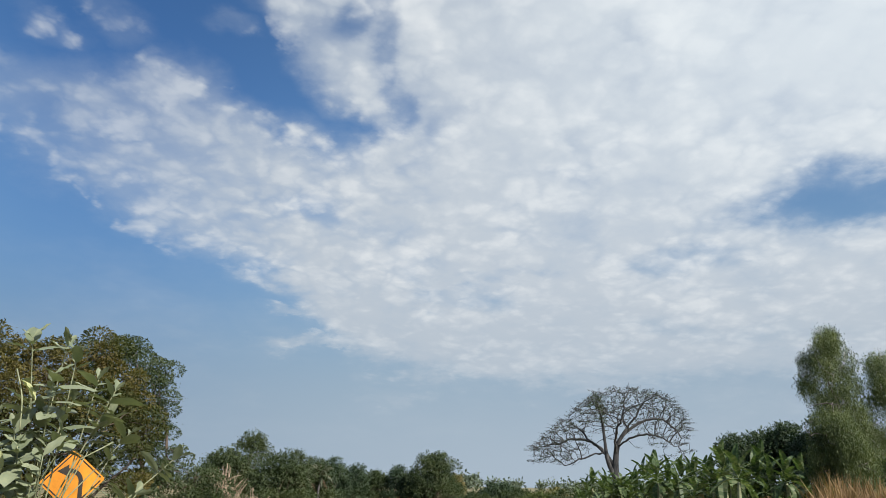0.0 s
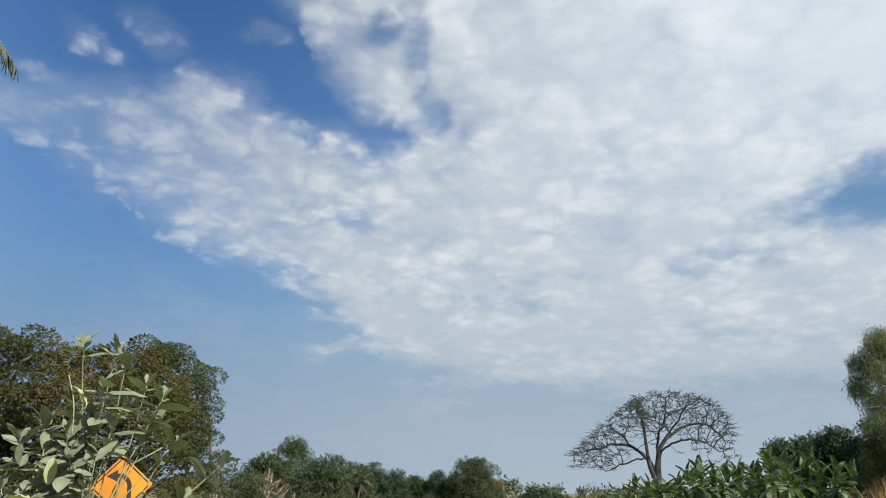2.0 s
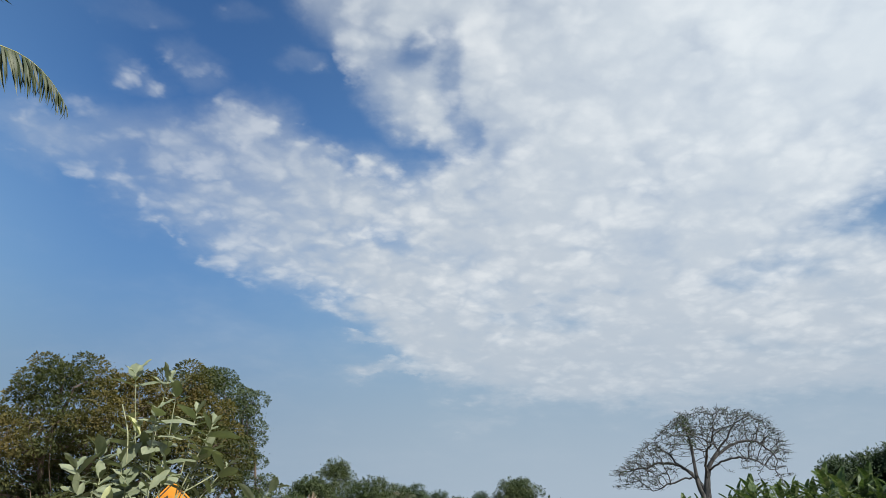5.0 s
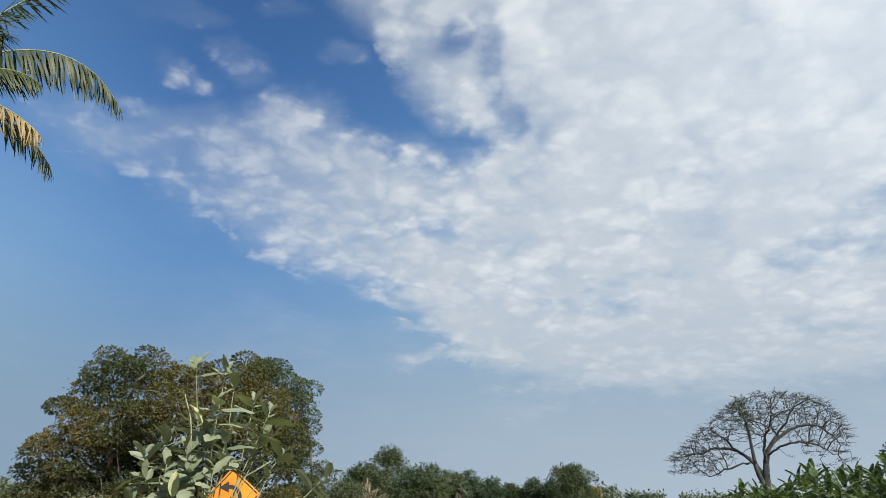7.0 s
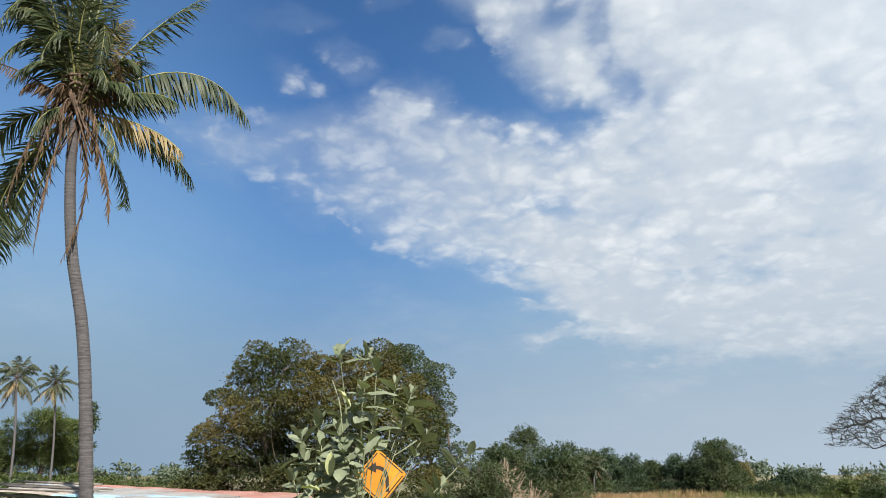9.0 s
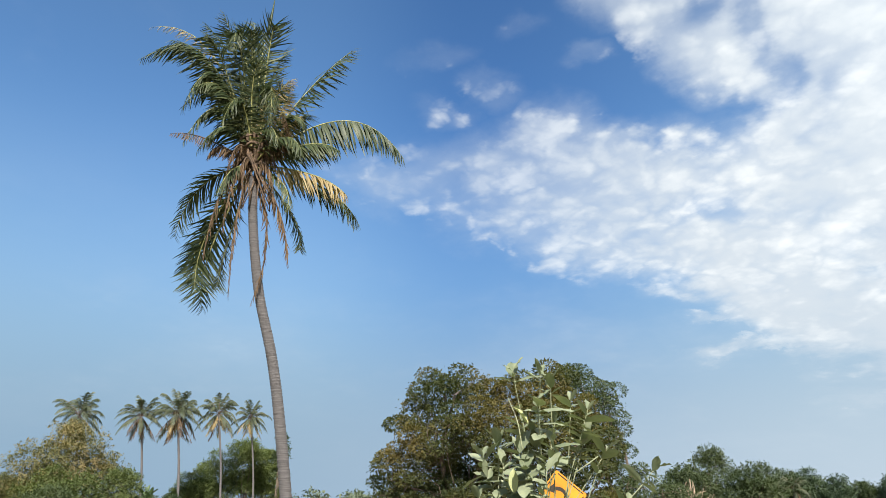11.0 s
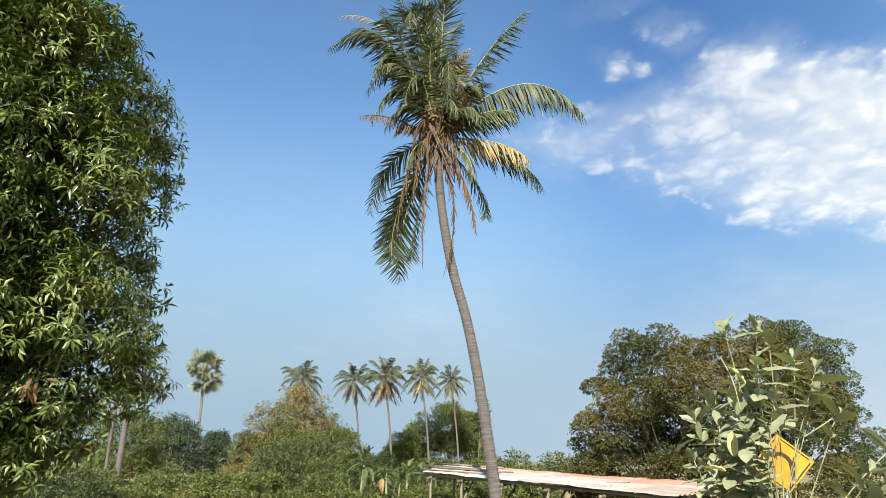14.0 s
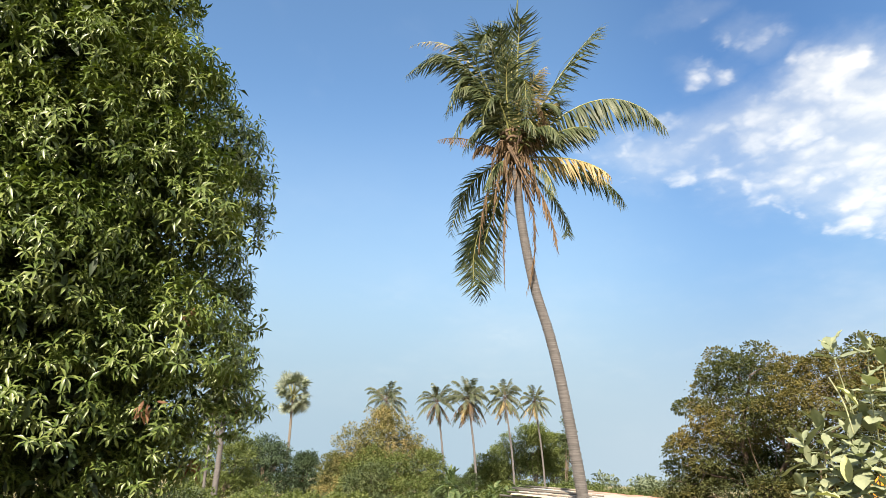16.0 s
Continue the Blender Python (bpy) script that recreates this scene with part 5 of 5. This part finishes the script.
    twigs = []
    for p in tp:
        for _ in range(5):
            dv = unit(p - np.array([0, 0, 8.0])) * np.array([1, 1, 0.5]) + 0.6 * rng.normal(size=3) * np.array([1, 1, 0.5])
            twigs.append(tube([p, p + dv * 0.35 + rng.normal(size=3) * 0.1, p + dv * 0.7], [0.024, 0.019, 0.01], 4))
    add_part("twigwork", np_mesh("twigwork", *join(twigs)), BARK_DARK, ob, "fine bare twigs")["kind"] = "stuff"
    k = 9
    at = np.repeat(tp, k, 0) + rng.normal(size=(len(tp) * k, 3)) * np.array([0.55, 0.55, 0.12])
    al = unit(random_dirs(len(at)) * np.array([1, 1, 0.5]))
    add_part("crown", np_mesh("crown", *scatter(SMALL_V, SMALL_F, bases(al, random_dirs(len(at)) + np.array([0, 0, 1])), at, rng.uniform(0.16, 0.32, len(at)))), DARK, ob, "few sparse leaf tufts at the twig ends")


build_bare_tree()


# ---- banana grove ----
def banana_leaf(length, width, arch, seed, torn=0.2):
    g = np.random.default_rng(seed)
    n = 12
    v, f = [], []
    for side in (-1, 1):
        start = len(v)
        gap = 0.0
        for i in range(n):
            s0, s1 = i / n, (i + 1) / n
            tear = g.random() < torn
            drop = g.uniform(0.05, 0.35) if tear else 0.08
            for s in (s0, s1 - (0.02 if tear else 0)):
                w = width / 2 * math.sin(math.pi * min(0.97, 0.06 + s * 0.92)) ** 0.55
                y = length * (s + 0.0)
                z = -arch * length * s * s
                b = len(v)
                v.append((0, y * (1 - 0.25 * arch * s), z))
                v.append((side * w, (y + 0.06 * length) * (1 - 0.25 * arch * s), z + w * 0.35 - w * drop * 1.6))
            a = len(v) - 4
            f.append((a, a + 1, a + 3, a + 2) if side > 0 else (a, a + 2, a + 3, a + 1))
    return np_mesh("leaf", v, f)


def banana_plant(seed, height):
    global rng
    rng = np.random.default_rng(seed)
    ob = thing("banana_plant", "banana plant with broad torn green leaves", "banana plant", (0, 0, 0), "banana grove")
    add_part("stem", np_mesh("stem", *tube(curve([(0, 0, -0.2), (0.05, 0, height * 0.35), (0.1, 0.05, height * 0.62)], 6), np.linspace(0.13, 0.06, 13), 8)), STALK, ob)
    top = Vector((0.1, 0.05, height * 0.6))
    n = 12
    for i in range(n):
        dry = i >= n - 2
        L = height * rng.uniform(0.18, 0.30)
        me = banana_leaf(L, L * 0.34, rng.uniform(0.2, 0.8) + (0.4 if dry else 0), seed * 17 + i)
        me.materials.append(BANANA_DRY if dry and seed % 4 == 3 else BANANA)
        lf = new("leaf", me)
        lf.parent = ob
        rise = 82 - 9 * i + rng.normal() * 14
        lf.matrix_basis = Matrix.Translation(top + Vector((0, 0, 0.04 * (n - i)))) @ pose(0, 0, 0, 0, 0, 137.5 * i + rng.normal() * 35) @ pose(0, 0, 0, max(-35, rise), 0, 0)
    return ob


def banana_grove():
    kinds = [banana_plant(71 + i, h) for i, h in enumerate((4.6, 4.2, 3.8, 4.9))]
    g = np.random.default_rng(77)
    first = set()
    spots = []
    for k in range(132):
        az = g.uniform(-27.2, -11.0)
        d = g.uniform(42, 58)
        spots.append((az, d))
    spots += [(-12.6, 38), (-19.8, 37), (-22.6, 36), (-26.0, 36), (57.0, 38), (56.0, 40), (58.0, 41), (55.0, 39), (53.5, 37), (54.5, 36), (57.6, 37), (59.0, 39), (56.4, 36), (52.6, 38)]
    for k, (az, d) in enumerate(spots):
        kind = k % 4
        # the grove rises towards its western end
        want = EYE + d * math.tan(radians(0.45 + 1.2 * max(0.0, min(1.0, (-az - 12) / 9)))) + g.normal() * 0.3 if az < 0 else 2.4 + g.normal() * 0.2
        s = want / (4.6, 4.2, 3.8, 4.9)[kind] * 1.12
        m = Matrix.Translation(spot(az, d)) @ Matrix.Rotation(g.uniform(0, 6.28), 4, "Z") @ Matrix.Scale(s, 4)
        if kind not in first:
            first.add(kind)
            kinds[kind].matrix_basis = m
        else:
            copy_thing(kinds[kind], m)


banana_grove()

# ---- gum trees and the dark spreading tree beside the grove ----
DROOP = (SMALL_V * np.array([0.55, 1, 1]), SMALL_F)


def gum_tree(az, d, height, spread, seed, low, label):
    global rng
    rng = np.random.default_rng(seed)
    where = spot(az, d)
    ob = thing("gum_tree", label, "tree", where, "stand of gum trees")
    L = []
    for k in range(46):
        s = (k + rng.random()) / 46
        z = low + (height - low) * s
        r = spread * (0.46 - 0.12 * s - 0.14 * s ** 4) * rng.uniform(0.4, 1.0)
        a = rng.uniform(0, 6.28)
        L.append((r * math.cos(a), r * math.sin(a), z - 0.4, rng.uniform(0.7, 1.25) * (1.1 - 0.35 * s)))
    L = np.array(L)
    nodes, par = colonise([(0, 0, -0.3), (0, 0.05, 1.0), (0.05, 0, 2.2), (0.1, 0.1, 3.4), (0.0, 0.1, 4.6), (0, 0, 6.0), (0.1, 0, 7.4)], np.concatenate([L[:, :3] + rng.normal(size=(len(L), 3)) * 0.5 for _ in range(5)]), 0.6, 4.0, 0.7)
    (v, f), tips = skeleton_mesh(nodes, par, 0.02, 2.2, 6, 0.22)
    add_part("trunk", np_mesh("trunk", v, f), BARK_PALE, ob, "pale slim trunk")
    # hanging sprays
    n = 6400
    pick = rng.choice(len(L), n)
    at = L[pick, :3] + random_dirs(n) * (L[pick, 3] * (1 - 0.5 * rng.random(n)))[:, None]
    per = 9
    drop = np.tile(np.linspace(0, 0.9, per), n)
    p = np.repeat(at, per, 0) - np.stack([np.zeros(n * per), np.zeros(n * per), drop * np.repeat(rng.uniform(0.4, 1.3, n), per)], 1) + rng.normal(size=(n * per, 3)) * 0.11
    al = unit(rng.normal(size=(n * per, 3)) * 0.5 + np.array([0, 0, -1.0]))
    add_part("crown", np_mesh("crown", *scatter(*DROOP, bases(al, random_dirs(n * per)), p, rng.uniform(0.11, 0.20, n * per))), GUM, ob, "hanging sprays of narrow leaves")


gum_tree(-30.0, 52, 13.2, 6.2, 81, 2.0, "tall gum tree with hanging narrow-leaved sprays")
gum_tree(-33.6, 55, 11.8, 6.0, 82, 1.5, "tall gum tree with hanging narrow-leaved sprays")
gum_tree(-36.5, 58, 12.8, 5.0, 83, 1.5, "tall gum tree with hanging narrow-leaved sprays")
gum_tree(-29.6, 46, 7.0, 3.6, 84, 1.0, "shorter gum tree with yellowish green sprays")
tree("spreading_tree", "dark flat-topped tree beside the banana grove", spot(-25.0, 60), 7.9, 7.4, DARK, 85, 3600, 9, 0.19, 0.22, 0.35, 16)
tree("dark_tree", "dense dark green tree below the gum trees", spot(-28.6, 56), 7.4, 5.2, DARK, 86, 3200, 9, 0.19, 0.2, 0.1, 14)
tree("dark_shrub", "dense dark shrub below the gum trees", spot(-32.5, 50), 4.4, 5.0, OLIVE, 87, 900, 9, 0.25, 0.1, 0.05, 12, category="shrub")
blades("dry_grass", "tall reddish brown dry grass below the gum trees", -45, -28.6, 32, 40, 14000, 3.3, 4.5, GRASS, 88, 0.2, 0.25, 3)

# ---- hedge of trees along the far side of the field ----
tree("feathery_tree", "slender feathery tree with a thin crown", spot(15.2, 62), 6.8, 4.2, OLIVE, 91, 800, 10, 0.15, 0.12, 0.35, 10)
tree("thorn_tree", "spreading green thorn tree with feathery foliage", spot(12.8, 56), 5.5, 6.0, OLIVE, 92, 3000, 10, 0.15, 0.14, 0.05, 14)
tree("thorn_tree", "green thorn tree in the hedge", spot(16.9, 54), 4.9, 4.4, OLIVE, 93, 2000, 10, 0.15, 0.14, 0.15, 12)
HEDGE = ((10.2, 92, 5.6, 6.0, OLIVE), (8.6, 96, 5.6, 5.0, DARK), (6.9, 98, 5.0, 5.4, DARK), (5.2, 100, 4.3, 4.6, OLIVE), (3.2, 98, 4.8, 4.4, DARK), (11.6, 88, 4.6, 5.0, OLIVE), (1.9, 102, 3.8, 3.4, OLIVE),
         (-1.4, 106, 3.8, 3.4, BROWNING))
for i, (az, d, h, w, m) in enumerate(HEDGE):
    tree("hedge_tree", "leafy tree in the row beyond the field", spot(az, d), h * 1.07, w, m, 100 + i, 1400, 9, 0.23, 0.16, 0.08, 12, group="row of trees beyond the field")
tree("round_tree", "round dense green tree at the end of the row", spot(0.25, 96), 7.0, 8.0, OLIVE, 110, 4200, 9, 0.2, 0.3, 0.06, 18)
tree("low_tree", "low dark tree far across the field", spot(-4.7, 150), 3.3, 8.0, DARK, 111, 700, 8, 0.45, 0.25, 0.1, 10)
for i, (az, d, h, w, m) in enumerate(((-7.0, 90, 2.4, 6.0, OLIVE), (-9.3, 84, 2.9, 6.0, BROWNING), (-10.8, 70, 2.8, 5.0, OLIVE), (-8.0, 76, 1.9, 4.5, BRIGHT), (-5.6, 88, 1.9, 5.0, OLIVE), (-2.8, 90, 2.0, 4.0, OLIVE))):
    tree("field_bush", "low scrubby bush at the edge of the field", spot(az, d), h, w, m, 120 + i, 900, 8, 0.2, 0.08, 0.0, 9, category="shrub", group="scrub at the field edge")


def dead_shrub(name, label, where, height, spread, seed, count=70):
    global rng
    rng = np.random.default_rng(seed)
    ob = thing(name, label, "shrub", where)
    tubes = []
    for k in range(count):
        a, lean = rng.uniform(0, 6.28), rng.uniform(0, 0.9)
        tip = np.array([math.cos(a) * spread / 2 * lean, math.sin(a) * spread / 2 * lean, height * rng.uniform(0.55, 1.0) * (1 - 0.3 * lean)])
        line = curve([(rng.normal() * 0.1, rng.normal() * 0.1, -0.1), tip * np.array([0.35, 0.35, 0.55]), tip], 4)
        add_part("branch", np_mesh("branch", *tube(line, np.linspace(0.03, 0.008, len(line)), 4)), DEADWOOD, ob)
        for _ in range(3):
            s = int(rng.integers(3, len(line) - 1))
            e = line[s] + unit(rng.normal(size=3) + np.array([0, 0, 0.8])) * height * 0.22
            tubes.append(tube([line[s], (line[s] + e) / 2 + rng.normal(size=3) * 0.03, e], [0.012, 0.01, 0.006], 4))
    add_part("twigwork", np_mesh("twigwork", *join(tubes)), DEADWOOD, ob, "fine dead twigs")["kind"] = "stuff"


dead_shrub("dead_shrub", "leafless pale brown shrub of thin branches", spot(16.6, 33), 3.3, 3.2, 131, 90)
dead_shrub("dead_shrub", "leafless pale brown shrub of thin branches", spot(14.4, 40), 2.2, 2.6, 132, 40)
blades("dry_field_grass", "tall straw-coloured dry grass across the field", 0.0, 14.0, 50, 84, 9000, 0.7, 1.3, GRASS, 133, 0.25, 0.5, 3)
blades("green_field_grass", "rough green and yellow grass along the field", -13, 5, 60, 110, 8000, 0.6, 1.3, GREEN_GRASS, 134, 0.3, 0.7, 3)

# ---- thicket below the palms, and bushes near the shed ----
tree("browning_tree", "bushy tree with straw-brown upper leaves", spot(63.0, 58), 8.3, 8.0, BROWNING, 141, 4200, 10, 0.16, 0.2, 0.12, 18)
tree("thicket_bush", "full green bush below the browning tree", spot(62.3, 52), 5.2, 8.0, BRIGHT, 142, 3600, 10, 0.14, 0.1, 0.0, 14, category="shrub")
THICKET = ((57.4, 66, 3.4, 5.0, OLIVE), (54.6, 108, 6.4, 7.0, THICKET_LEAF), (52.9, 108, 9.4, 7.6, THICKET_LEAF), (50.9, 108, 12.4, 7.2, THICKET_LEAF), (49.3, 110, 10.6, 6.0, THICKET_LEAF), (59.6, 60, 3.2, 5.0, OLIVE), (66.3, 62, 4.6, 5.2, BROWNING))
for i, (az, d, h, w, m) in enumerate(THICKET):
    tree("thicket_tree", "leafy green tree in the thicket below the palms", spot(az, d), h, w, m, 150 + i, 4600, 9, 0.0019 * d, 0.14, 0.08, 18, group="thicket below the palms")
tree("slim_tree", "thin tree with small dark tufts of leaves", spot(48.4, 74), 9.6, 2.2, OLIVE, 160, 260, 9, 0.24, 0.09, 0.35, 7)
tree("deep_green_tree", "dark green tree behind the fan palm", spot(72.6, 84), 7.0, 8.0, DARK, 161, 2600, 9, 0.22, 0.25, 0.1, 14)
tree("deep_green_tree", "smaller dark green tree behind the fan palm", spot(69.2, 92), 5.6, 5.0, DARK, 162, 1600, 9, 0.22, 0.2, 0.1, 12)
tree("pale_green_tree", "yellow-green tree behind the palm trunks", spot(75.6, 66), 6.4, 7.0, BRIGHT, 163, 2600, 9, 0.18, 0.2, 0.05, 13)
for i, (az, d, h, w, m) in enumerate(((73.5, 36, 2.0, 5.4, BRIGHT), (70.0, 34, 1.9, 5.0, BRIGHT), (77.2, 34, 1.9, 5.0, BRIGHT), (67.0, 36, 1.7, 4.6, BRIGHT), (81.0, 32, 2.4, 5.5, OLIVE), (60.5, 36, 1.6, 5.0, BRIGHT), (54.0, 32, 1.3, 4.4, BRIGHT), (65.0, 44, 3.4, 4.6, OLIVE))):
    tree("low_bush", "low sunlit yellow-green bush", spot(az, d), h, w, m, 170 + i, 1500, 8, 0.13, 0.06, 0.0, 12, category="shrub", group="low bushes")
tree("shed_bush", "leafy green bush behind the shed", spot(45.5, 40), 1.9, 4.5, BRIGHT, 180, 800, 9, 0.18, 0.06, 0.0, 10, category="shrub")


for i, (az, d, h, w, m) in enumerate(((56.5, 46, 2.2, 5.5, BRIGHT), (52.0, 50, 2.6, 6.0, OLIVE), (48.6, 54, 2.6, 6.0, BRIGHT), (45.4, 60, 2.5, 6.5, BRIGHT), (42.5, 64, 2.6, 6.0, OLIVE), (58.5, 44, 2.2, 5.0, OLIVE), (50.4, 34, 1.5, 4.5, BRIGHT))):
    tree("field_bush", "leafy green bush in the field behind the shed", spot(az, d), h, w, m, 200 + i, 1500, 8, 0.15, 0.06, 0.0, 12, category="shrub", group="bushes behind the shed")
for az, d, seed in ((10.8, 88, 211), (9.5, 90, 212)):
    put(far_palm("young_palm", "small feathery palm in the row beyond the field", seed, 3.4, 16, 2.2, 0.2, 0.12, 0.0, "young palms in the tree row"), spot(az, d), seed * 40)


def far_woods():
    """The wooded skyline all round, one joined belt; its haze is in the leaf colour."""
    global rng
    rng = np.random.default_rng(190)
    pieces = []
    for k in range(150):
        az = rng.uniform(-60, 115)
        d = rng.uniform(230, 420)
        h = d * math.tan(radians(rng.uniform(0.15, 0.65))) + EYE
        w = rng.uniform(8, 18)
        p = spot(az, d)
        ls = [(p.x + rng.normal() * w * 0.3, p.y + rng.normal() * w * 0.3, h * rng.uniform(0.4, 0.8), h * 0.35) for _ in range(4)]
        pieces.append(crown(ls, 60, 4, 1.5, 0.9))
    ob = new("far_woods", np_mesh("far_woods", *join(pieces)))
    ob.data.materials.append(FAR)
    tagged(ob, "wooded skyline far across the fields, haze tinted into its leaves", "woods", "", "stuff")


far_woods()
